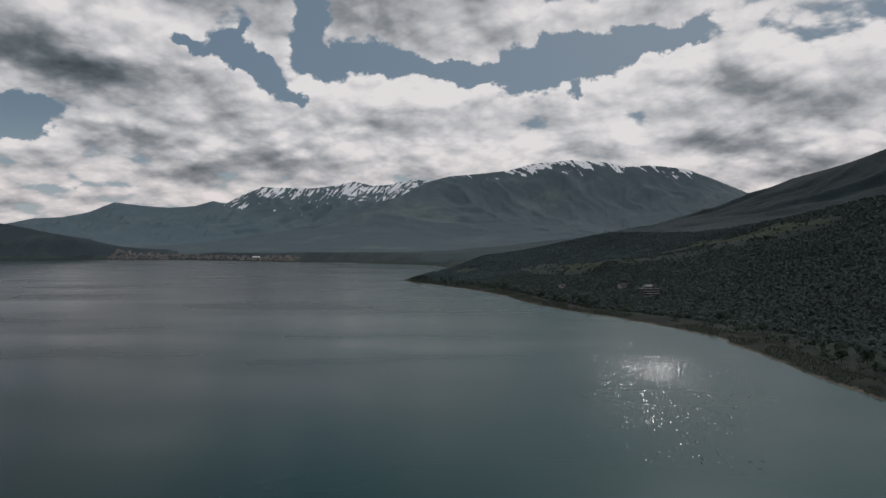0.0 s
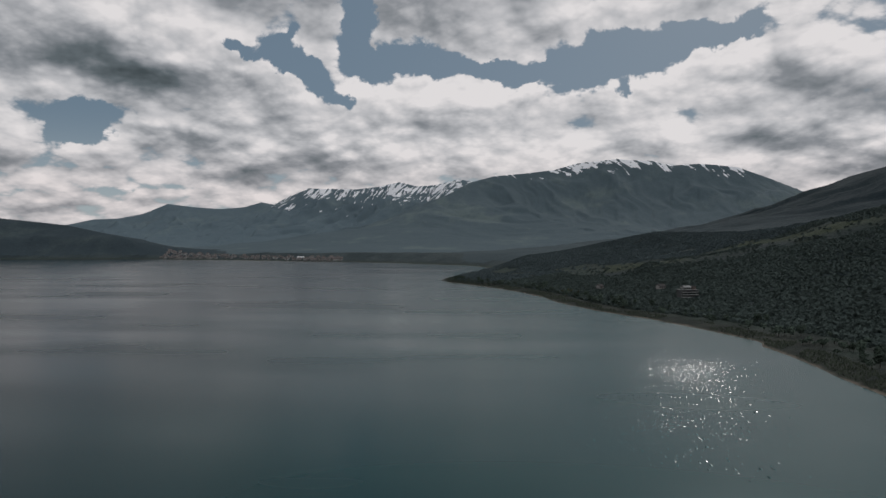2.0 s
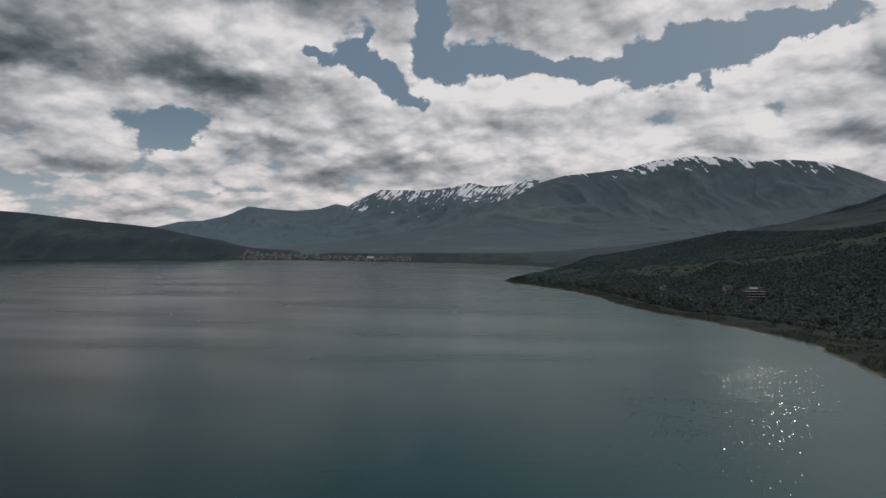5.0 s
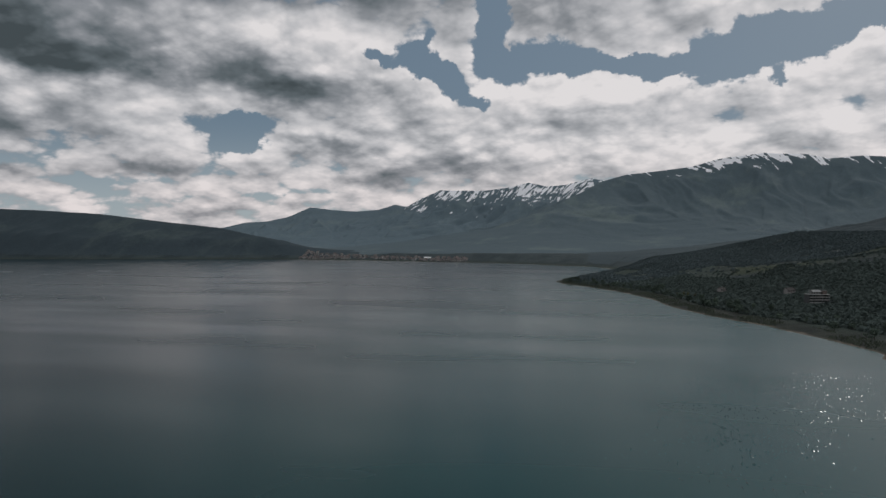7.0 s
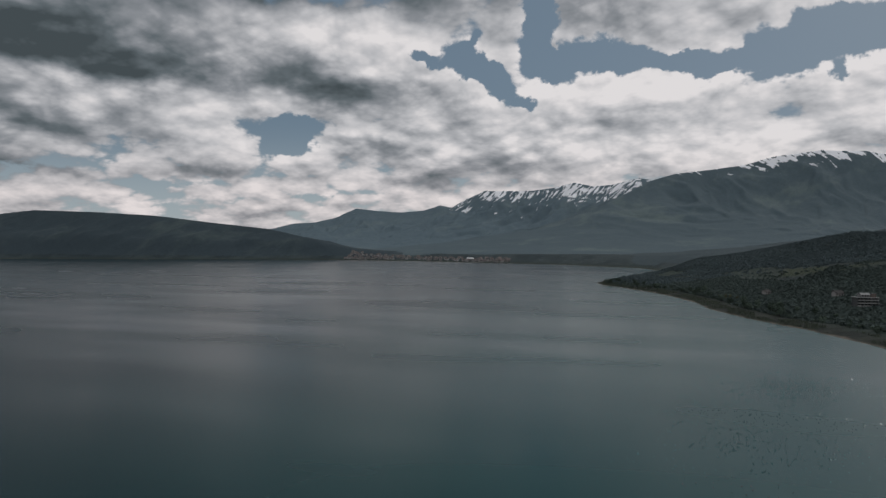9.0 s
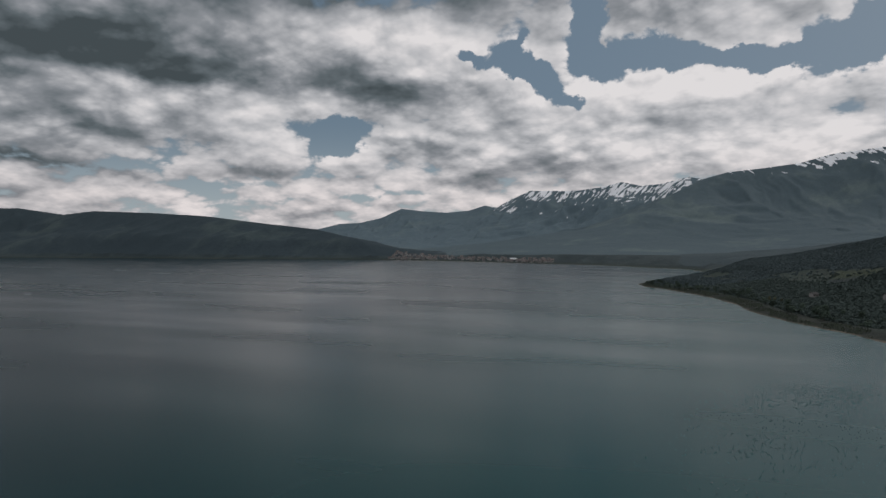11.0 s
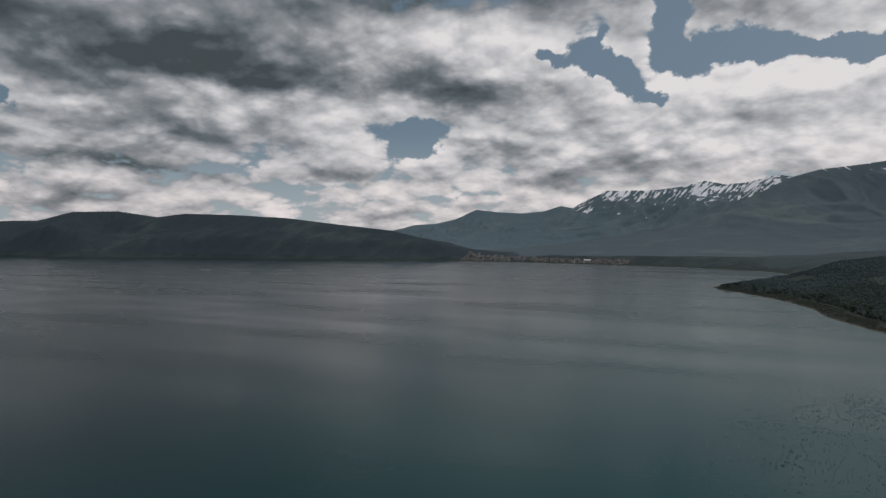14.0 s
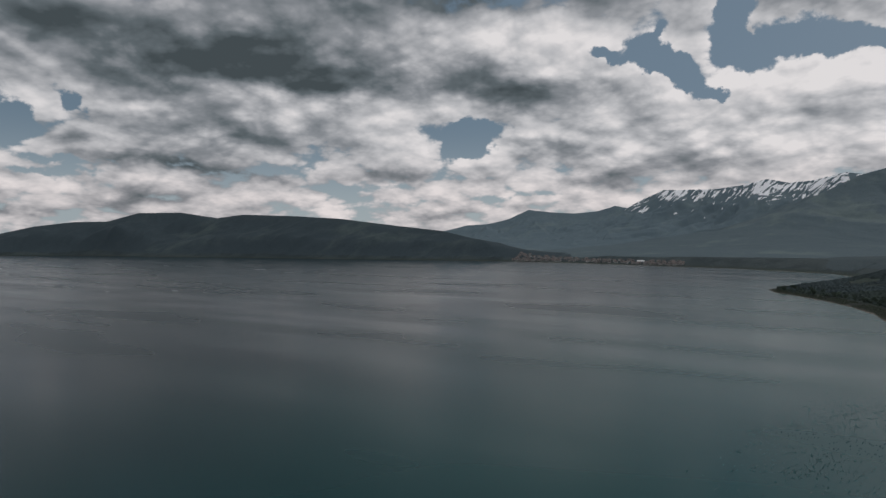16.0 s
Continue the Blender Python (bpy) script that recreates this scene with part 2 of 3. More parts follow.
def water(n):
    """Lake water: greener towards the east shore, darker to the west in uneven patches, duller where a breeze roughens
    it.
    """
    big = n.noise(n.vec("MULTIPLY", n.place, (1.0, 2.4, 1.0)), 0.0016, 3.0, 0.5, 0.4)
    wind = n.noise(n.vec("MULTIPLY", n.place, (1.0, 3.2, 1.0)), 0.0035, 2.0, 0.5)
    east = n.add("ShaderNodeSeparateXYZ", {0: n.place}).outputs[0]
    eastward = n.ramp(n.math("MULTIPLY_ADD", n.math("SUBTRACT", big, 0.5), 420.0, east), -280.0, 130.0)
    colour = n.mix(eastward, (0.005, 0.020, 0.025), (0.008, 0.058, 0.061))
    north = n.add("ShaderNodeSeparateXYZ", {0: n.place}).outputs[1]
    rough = n.math("MULTIPLY_ADD", n.ramp(north, 500.0, 1800.0), -0.03, n.ramp(wind, 0.30, 0.70, 0.20, 0.29))
    return {"Base Color": colour, "Roughness": rough, "IOR": 1.33, "Specular IOR Level": 0.22}


def ripples(n):
    """Steep faces of small waves, smooth enough to mirror the sun."""
    out = water(n)
    out["Roughness"], out["Specular IOR Level"] = 0.20, 0.45
    return out


def hillside(forest, meadow, rock, snow_line=9999.0, snow_span=120.0, meadow_at=0.56, lean=0.5, snow_break=7.0, streak=0.042, clearings=(), haze=None):
    """Woods, meadows and bare rock; snow in gullies that run down from the crest, leaning to one side."""
    def build(n):
        broad = n.noise(n.place, 0.0028, 5.0, 0.6)
        patch = n.noise(n.vec("MULTIPLY", n.place, (1.0, 0.6, 1.0)), 0.013, 6.0, 0.65)
        grain = n.noise(n.place, 0.11, 4.0, 0.65)
        colour = n.mix(n.ramp(n.math("ADD", n.math("MULTIPLY", broad, 0.6), n.math("MULTIPLY", patch, 0.4)), meadow_at - 0.06, meadow_at + 0.08), forest, meadow)
        colour = n.mix(n.ramp(n.math("ADD", n.math("MULTIPLY", patch, 0.5), n.math("MULTIPLY", grain, 0.5)), 0.54, 0.70), colour, rock)
        colour = n.mix(n.ramp(grain, 0.35, 0.65, 0.0, 0.25), colour, tuple(c * 0.6 for c in forest))
        for cx, cy, wide, deep, turn in clearings:
            c = n.add("ShaderNodeMapping", {"Vector": n.place, "Location": (cx, cy, 0), "Rotation": (0, 0, radians(turn)), "Scale": (wide, deep, 1e6)}, texture=True).outputs[0]
            ring = n.math("MULTIPLY_ADD", n.math("SUBTRACT", patch, 0.5), 1.6, n.vec("LENGTH", c))
            colour = n.mix(n.ramp(ring, 1.25, 0.55), colour, meadow)
        if haze:
            # paler blue-grey mixed in westwards to imitate haze over the lower ground
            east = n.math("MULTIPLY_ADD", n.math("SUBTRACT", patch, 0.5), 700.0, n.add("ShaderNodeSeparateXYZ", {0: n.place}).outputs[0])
            colour = n.mix(n.ramp(east, haze[0], haze[1]), colour, haze[2])
        out = {"Roughness": 0.95, "Specular IOR Level": 0.1}
        if snow_line < 9000:
            up = n.add("ShaderNodeSeparateXYZ", {0: n.place}).outputs[2]
            marks = []
            for key in ("along", "down", "spur"):
                a = n.add("ShaderNodeAttribute")
                a.attribute_name = key
                marks.append(a.outputs["Fac"])
            along, down, spur = marks
            lanes = n.add("ShaderNodeCombineXYZ", {0: n.math("MULTIPLY_ADD", down, lean, along), 1: n.math("MULTIPLY", down, 0.20), 2: 0.0}).outputs[0]
            gully = n.math("ADD", n.math("MULTIPLY", n.noise(lanes, streak, 3.0, 0.6, 0.4), 0.75), n.math("MULTIPLY", n.noise(n.place, 0.010, 3.0, 0.6), 0.45))
            level = n.math("ADD", n.math("MINIMUM", n.math("DIVIDE", n.math("SUBTRACT", up, snow_line), snow_span), 0.80), n.math("MULTIPLY", n.math("SUBTRACT", gully, 0.60), snow_break))
            level = n.math("MULTIPLY_ADD", n.ramp(spur, 0.35, 0.9), -0.35, level)
            colour = n.mix(n.ramp(level, 0.44, 0.54), colour, (0.86, 0.88, 0.91))
        out["Base Color"] = colour
        out["Normal"] = bump(n, n.math("ADD", patch, n.math("MULTIPLY", grain, 0.25)), 0.6, 14.0)
        return out
    return build


WATER = material("lake_water", water)
RIPPLES = material("glinting_water", ripples)
# the farther the ridge, the paler and bluer its colours, to imitate haze
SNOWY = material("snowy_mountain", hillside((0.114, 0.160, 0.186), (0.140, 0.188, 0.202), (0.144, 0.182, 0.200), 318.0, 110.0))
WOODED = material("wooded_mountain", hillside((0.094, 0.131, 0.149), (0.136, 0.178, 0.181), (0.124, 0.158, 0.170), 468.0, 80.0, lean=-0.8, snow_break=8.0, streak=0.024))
# dark base stands in for cloud shadow, the paler west side for haze
EAST = material("east_ridge", hillside((0.026, 0.039, 0.045), (0.037, 0.052, 0.055), (0.037, 0.048, 0.053), haze=(1150.0, 250.0, (0.058, 0.080, 0.089))))
CLEARINGS = ((180, 1040, 190, 58, -44), (425, 960, 160, 60, -68))
DARKHILL = material("dark_hill", hillside((0.026, 0.038, 0.039), (0.036, 0.048, 0.030), (0.030, 0.041, 0.041), meadow_at=0.60, clearings=CLEARINGS))
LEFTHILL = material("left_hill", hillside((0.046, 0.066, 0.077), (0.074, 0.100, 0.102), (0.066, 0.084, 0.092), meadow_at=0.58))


def shore_land(n):
    """Wet sand at the edge, a brown reed and earth strip, then grass and scrub."""
    z = n.add("ShaderNodeSeparateXYZ", {0: n.place}).outputs[2]
    broad = n.noise(n.place, 0.006, 5.0, 0.6)
    patch = n.noise(n.place, 0.04, 5.0, 0.65)
    grain = n.noise(n.place, 0.5, 4.0, 0.6)
    grass = n.mix(n.ramp(broad, 0.40, 0.62), (0.026, 0.040, 0.033), (0.042, 0.061, 0.052))
    grass = n.mix(n.ramp(patch, 0.50, 0.66), grass, (0.050, 0.060, 0.056))
    earth = n.mix(n.ramp(patch, 0.38, 0.62), (0.022, 0.029, 0.026), (0.040, 0.046, 0.038))
    edge = n.math("ADD", z, n.math("MULTIPLY", n.math("SUBTRACT", patch, 0.5), 2.2))
    # far fields tinted blue-grey with distance, to match the haze painted on the mountains
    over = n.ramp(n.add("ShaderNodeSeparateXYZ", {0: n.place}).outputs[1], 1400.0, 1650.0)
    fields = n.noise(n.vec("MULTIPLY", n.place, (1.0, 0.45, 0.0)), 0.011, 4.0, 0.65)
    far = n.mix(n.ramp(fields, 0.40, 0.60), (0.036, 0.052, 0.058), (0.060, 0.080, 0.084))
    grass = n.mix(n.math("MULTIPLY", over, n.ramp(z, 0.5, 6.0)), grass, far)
    colour = n.mix(n.math("MAXIMUM", n.ramp(edge, 1.5, 2.3), over), earth, grass)
    colour = n.mix(n.ramp(edge, -0.1, 0.7), (0.17, 0.15, 0.12), colour)
    colour = n.mix(n.ramp(grain, 0.35, 0.7, 0.0, 0.4), colour, (0.014, 0.016, 0.013))
    return {"Base Color": colour, "Roughness": 0.95, "Specular IOR Level": 0.1, "Normal": bump(n, n.math("ADD", patch, n.math("MULTIPLY", grain, 0.2)), 0.6, 4.0)}


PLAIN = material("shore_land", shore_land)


def plain(colour, rough=0.8, metal=0.0, vary=0.25, size=0.6):
    """A weathered coat: one colour with stains and grain."""
    def build(n):
        a = n.noise(n.own, size, 5.0, 0.65)
        b = n.noise(n.own, size * 9, 3.0, 0.6)
        c = n.mix(n.ramp(a, 0.3, 0.75, 0.0, vary), colour, tuple(k * 0.45 for k in colour))
        c = n.mix(n.ramp(b, 0.4, 0.7, 0.0, vary * 0.6), c, tuple(min(1.0, k * 1.25) for k in colour))
        return {"Base Color": c, "Roughness": n.ramp(a, 0.2, 0.8, rough - 0.08, min(1.0, rough + 0.1)), "Metallic": metal, "Normal": bump(n, b, 0.25, 0.03)}
    return build


def leaves(colour):
    def build(n):
        a = n.math("ADD", n.math("MULTIPLY", n.noise(n.place, 0.05, 3.0, 0.6), 0.4), n.math("MULTIPLY", n.noise(n.place, 0.008, 2.0, 0.5), 0.6))
        b = n.noise(n.place, 0.5, 2.0, 0.6)
        r = n.add("ShaderNodeObjectInfo").outputs["Random"]
        c = n.mix(n.ramp(n.math("ADD", n.math("MULTIPLY", a, 0.7), n.math("MULTIPLY", r, 0.3)), 0.35, 0.7), tuple(k * 0.72 for k in colour), tuple(k * 1.4 for k in colour))
        c = n.mix(n.ramp(b, 0.35, 0.65, 0.0, 0.2), c, tuple(k * 0.6 for k in colour))
        face = n.vec("ADD", n.vec("SCALE", n.add("ShaderNodeNewGeometry").outputs["Normal"], scale=0.5), (0.0, 0.0, 0.65))
        return {"Base Color": c, "Roughness": 0.9, "Specular IOR Level": 0.0, "Normal": n.vec("NORMALIZE", face)}
    return build


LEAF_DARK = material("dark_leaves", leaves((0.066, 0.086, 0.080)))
# paler, greyer version of the dark leaves, tinted for haze
LEAF_HAZY = material("hazy_green_leaves", leaves((0.080, 0.105, 0.110)))
LEAF_GREEN = material("shore_leaves", leaves((0.074, 0.100, 0.080)))
LEAF_PALE = material("pale_leaves", leaves((0.090, 0.095, 0.060)))
REED = material("dry_reed", leaves((0.095, 0.114, 0.088)))
BARK = material("bark", plain((0.06, 0.05, 0.042), 0.95))
CONCRETE = material("grey_concrete", plain((0.065, 0.070, 0.071), 0.9))
WHITEWASH = material("white_render", plain((0.32, 0.33, 0.325), 0.85))
TANWALL = material("tan_render", plain((0.27, 0.262, 0.255), 0.9))
GREYWALL = material("grey_render", plain((0.26, 0.255, 0.25), 0.9))
ROOFRED = material("red_roof_tiles", plain((0.15, 0.125, 0.118), 0.85, size=1.5))
ROOFBROWN = material("brown_roof_tiles", plain((0.11, 0.100, 0.097), 0.85, size=1.5))
WHITESHEET = material("white_sheet_metal", plain((0.86, 0.87, 0.88), 0.35, 0.15, 0.08))
GLASS = material("dark_window_glass", plain((0.015, 0.018, 0.02), 0.12, 0.0, 0.1))
DARKWOOD = material("dark_wood", plain((0.05, 0.038, 0.03), 0.8))
DARKROOF = material("dark_roof", plain((0.052, 0.050, 0.049), 0.9))
WEATHERED = material("weathered_white_render", plain((0.25, 0.26, 0.258), 0.9))
DULLRED = material("dull_red_render", plain((0.14, 0.115, 0.105), 0.9))

# ---- terrain ----
def grad_noise(x, y, seed):
    """Perlin noise on arrays, about -1 to 1."""
    rng = np.random.RandomState(seed)
    perm = rng.permutation(512)
    ang = rng.rand(512) * 6.28318
    gx, gy = np.cos(ang), np.sin(ang)
    xi, yi = np.floor(x).astype(int), np.floor(y).astype(int)
    fx, fy = x - xi, y - yi

    def corner(i, j):
        k = perm[(perm[(xi + i) & 511] + yi + j) & 511]
        return gx[k] * (fx - i) + gy[k] * (fy - j)

    u, v = fx * fx * fx * (fx * (fx * 6 - 15) + 10), fy * fy * fy * (fy * (fy * 6 - 15) + 10)
    a, b = corner(0, 0), corner(0, 1)
    return 1.5 * ((a + u * (corner(1, 0) - a)) * (1 - v) + (b + u * (corner(1, 1) - b)) * v)


def fbm(x, y, size, octaves, seed, gain=0.5, ridged=False):
    total, amp = np.zeros_like(x), 1.0
    for i in range(octaves):
        k = grad_noise(x / size * 2 ** i + 17.3 * i, y / size * 2 ** i - 9.1 * i, seed + i)
        total += amp * (1 - 2 * np.abs(k) if ridged else k)
        amp *= gain
    return total


# shore of the lake, from the far shore round to the near one and back behind
SHORE = [(-4650, -1500), (-4500, 700), (-3960, 1520), (-3560, 1830), (-2900, 1900), (-2447, 2040), (-1924, 2101), (-1544, 2210), (-1174, 2255),
         (-890, 2150), (-574, 2030), (-303, 1917), (-128, 1774), (-35, 1690), (0, 1590), (20, 1480), (-10, 1390), (-30, 1262), (-49, 1157), (-62, 1035), (-48, 982),
         (-24, 945), (9, 884), (43, 812), (70, 730), (80, 664), (87, 638), (108, 580), (140, 516), (162, 457), (175, 405), (170, 390), (171, 373), (170, 330), (167, 295),
         (166, 270), (167, 247), (172, 150), (190, 0), (240, -300), (400, -900), (900, -2200), (200, -4000), (-2600, -4000)]
# crests: x, y, z of each ridge line
CRESTS = {
    "snow_range": [(-2655, 3939, 162), (-2510, 4033, 206), (-2381, 4110, 216), (-2245, 4186, 252), (-2122, 4250, 317), (-1981, 4317, 299), (-1824, 4386, 288), (-1677, 4444, 302), (-1568, 4484, 339), (-1482, 4513, 322), (-1374, 4516, 384), (-1243, 4533, 440), (-927, 4608, 438), (-773, 4636, 457), (-629, 4658, 491), (-498, 4674, 460), (-379, 4685, 469), (-196, 4646, 506), (-96, 4649, 486), (266, 4692, 458)],
    "big_mountain": [(-624, 3240, 92), (-430, 3473, 190), (-298, 3688, 287), (-93, 3999, 427), (56, 4100, 475), (232, 4093, 488), (406, 4080, 504), (544, 4064, 541), (781, 4025, 564), (978, 3982, 545), (1089, 3953, 515), (1229, 3911, 520), (1423, 3845, 490), (1593, 3778, 408), (1776, 3751, 328), (2136, 3732, 218)],
    "east_ridge": [(1277, 3259, 184), (1455, 3073, 285), (1497, 2829, 333), (1489, 2604, 342), (1519, 2470, 358), (1563, 2323, 390), (1730, 2201, 465), (1900, 1700, 430), (1900, 800, 350)],
    "near_hill": [(21, 1500, 12), (149, 1493, 32), (274, 1475, 61), (370, 1454, 82), (420, 1335, 79), (465, 1214, 78), (499, 1146, 84), (538, 1016, 99), (539, 901, 110), (559, 829, 120), (587, 747, 130), (640, 400, 140), (700, -200, 130)],
    "west_hill": [(-4446, 1576, 102), (-4296, 1697, 123), (-4140, 1816, 167), (-3966, 1960, 195), (-3796, 2074, 198), (-3628, 2171, 248), (-3422, 2315, 252), (-3224, 2426, 218), (-2941, 2387, 230), (-2633, 2443, 218), (-2271, 2460, 196), (-1951, 2479, 159), (-1668, 2507, 129), (-1383, 2396, 83), (-1120, 2260, 45), (-918, 2137, 20)],
}

REACH = {"snow_range": 620.0, "big_mountain": 620.0, "east_ridge": 620.0, "near_hill": 230.0, "west_hill": 330.0}


def shore_distance(x, y):
    """Metres inland from the shore; minus over the lake."""
    best, inside = np.full(x.shape, 1e9), np.zeros(x.shape, bool)
    for (ax, ay), (bx, by) in zip(SHORE, SHORE[1:] + SHORE[:1]):
        dx, dy = bx - ax, by - ay
        t = np.clip(((x - ax) * dx + (y - ay) * dy) / (dx * dx + dy * dy), 0, 1)
        best = np.minimum(best, np.hypot(x - ax - t * dx, y - ay - t * dy))
        if dy:
            inside ^= ((ay > y) != (by > y)) & (x < (y - ay) * dx / dy + ax)
    return np.where(inside, -best, best)


def ridge_height(x, y, crest, reach):
    """Height under a crest line, falling away from it, the distance to it and the way along it."""
    h, near, along, run = np.zeros_like(x), np.full(x.shape, 1e9), np.zeros_like(x), 0.0
    for (ax, ay, az), (bx, by, bz) in zip(crest, crest[1:]):
        dx, dy = bx - ax, by - ay
        length = math.hypot(dx, dy)
        t = np.clip(((x - ax) * dx + (y - ay) * dy) / (length * length), 0, 1)
        d = np.hypot(x - ax - t * dx, y - ay - t * dy)
        along = np.where(d < near, run + t * length, along)
        near = np.minimum(near, d)
        h = np.maximum(h, (az + t * (bz - az)) * np.exp(-d / reach))
        run += length
    return h, near, along


# spurs that run down from each crest: metres between them, lean to one side, depth
SPURS = {"snow_range": (190.0, 0.55, 0.16), "big_mountain": (340.0, -0.35, 0.12), "east_ridge": (300.0, 0.3, 0.14), "near_hill": (150.0, 0.2, 0.10), "west_hill": (240.0, 0.3, 0.20)}


def land(x, y, marks=False):
    """Ground height, the ridge that it belongs to (-1: none) and the distance inland; marks: the place along and down from the crest, and how far out on a spur."""
    wob = np.clip((np.hypot(x, y) - 1100.0) / 900.0, 0.0, 1.0)
    s = shore_distance(x, y) + fbm(x, y, 40.0, 4, 5) * 1.3 + fbm(x, y, 260.0, 2, 15) * 8.0 * wob
    best, owner = np.zeros_like(x), np.full(x.shape, -1)
    along, down, ribs = np.zeros_like(x), np.zeros_like(x), np.zeros_like(x)
    for i, (name, crest) in enumerate(CRESTS.items()):
        big = 160.0 if name == "near_hill" else 420.0
        wx, wy = x + fbm(x, y, big, 3, 40 + i) * big * 0.12, y + fbm(x, y, big, 3, 60 + i) * big * 0.12
        h, d, u = ridge_height(x, y, crest, REACH[name])
        h2 = ridge_height(wx, wy, crest, REACH[name])[0]
        k = np.clip(d / 160.0, 0, 1)
        h = h * (1 - k) + h2 * k
        step, lean, deep = SPURS[name]
        rib = fbm(u + lean * d + 0.25 * fbm(x, y, step, 2, 90 + i) * step, 0.30 * d, step, 4, 80 + i, 0.45, True)
        carve = np.clip(d / (0.45 * REACH[name]), 0.02, 1.0) * np.clip(h / 60.0, 0, 1)
        h = h * (1 + carve * (rib - 0.75) * deep)
        take = h > best
        owner = np.where(take & (h > 26.0 if name != "near_hill" else h > 20.0), i, owner)
        along, down, ribs = np.where(take, u, along), np.where(take, d, down), np.where(take, rib, ribs)
        best = np.maximum(best, h)
    rise = np.clip(s / np.where(np.hypot(x, y) < 1700, 110.0 + 210.0 * np.clip((1300.0 - y) / 200.0, 0, 1), np.where(x < -1000, 170.0, 190.0)), 0, 1)
    rise = rise * rise * (3 - 2 * rise)
    far = np.clip((y - 1750.0) / 400.0, 0, 1) * np.clip((s - 110.0) / 420.0, 0, 1)
    low = 1.6 * (1 - np.exp(-np.maximum(s, 0) / 6.0)) + np.maximum(s, 0) * 0.012 + fbm(x, y, 90.0, 4, 25) * 0.5 * np.clip(s / 20, 0, 1)
    low = low + far * (9.0 + np.maximum(s, 0) * 0.010 + 13.0 * fbm(x, y, 340.0, 4, 35))
    z = np.where(s > 0, np.maximum(low, best * rise), np.maximum(-9.0, s * 0.12 - 0.05))
    owner = np.where(s > 60, owner, -1)
    return (z, owner, s, along, down, ribs) if marks else (z, owner, s)


def sheet(name, verts, faces, mat, marks=()):
    me = bpy.data.meshes.new(name)
    used, inv = np.unique(faces, return_inverse=True)
    v, f = verts[used], inv.reshape(faces.shape)
    me.vertices.add(len(v))
    me.vertices.foreach_set("co", v.astype(np.float32).ravel())
    me.loops.add(f.size)
    me.loops.foreach_set("vertex_index", f.astype(np.int32).ravel())
    me.polygons.add(len(f))
    me.polygons.foreach_set("loop_start", np.arange(0, f.size, 4, dtype=np.int32))
    me.update(calc_edges=True)
    me.polygons.foreach_set("use_smooth", np.ones(len(f), bool))
    for key, values in zip(("along", "down", "spur"), marks):
        me.attributes.new(key, "FLOAT", "POINT").data.foreach_set("value", values[used].astype(np.float32))
    me.materials.append(mat)
    return new(name, me)


def build_terrain():
    az = np.concatenate([np.arange(-180, -76, 2.0), np.arange(-76, 38.0, 0.1), np.arange(38, 181, 2.0)])
    az[-1] = 180.0
    r = np.concatenate([np.geomspace(60, 1500, 230), np.linspace(1506, 3000, 130), np.linspace(3010, 4960, 190)])
    A, Rr = np.meshgrid(np.radians(az), r, indexing="ij")
    x, y = np.sin(A) * Rr + 40, np.cos(A) * Rr
    z, owner, s, *marks = land(x, y, True)
    marks = [k.ravel() for k in marks]
    verts = np.stack([x.ravel(), y.ravel(), z.ravel()], 1)
    m = len(r)
    i, j = np.meshgrid(np.arange(len(az) - 1), np.arange(m - 1), indexing="ij")
    q = np.stack([i * m + j, (i + 1) * m + j, (i + 1) * m + j + 1, i * m + j + 1], -1).reshape(-1, 4)[:, ::-1]
    keep = (s.ravel()[q] > -40).any(1)
    q = q[keep]
    own = owner.ravel()[q].max(1)
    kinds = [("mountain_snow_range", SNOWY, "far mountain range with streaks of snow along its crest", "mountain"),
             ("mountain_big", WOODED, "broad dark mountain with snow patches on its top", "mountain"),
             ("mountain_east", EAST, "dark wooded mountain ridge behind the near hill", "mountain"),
             ("hill_near", DARKHILL, "dark forested hill above the near shore with green clearings", "hill"),
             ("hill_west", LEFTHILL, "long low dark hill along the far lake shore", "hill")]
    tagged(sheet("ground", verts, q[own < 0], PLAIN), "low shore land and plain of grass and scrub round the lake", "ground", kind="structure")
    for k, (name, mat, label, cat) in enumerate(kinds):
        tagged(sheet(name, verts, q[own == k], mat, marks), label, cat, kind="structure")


build_terrain()


def lake():
    bm = bmesh.new()
    bmesh.ops.create_circle(bm, cap_ends=True, segments=128, radius=4980)
    me = bpy.data.meshes.new("water")
    bm.to_mesh(me)
    bm.free()
    me.materials.append(WATER)
    ob = new("water", me)
    ob.location = (45, 0, 0)
    tagged(ob, "calm grey-green lake surface with faint ripples", "lake water", kind="structure")


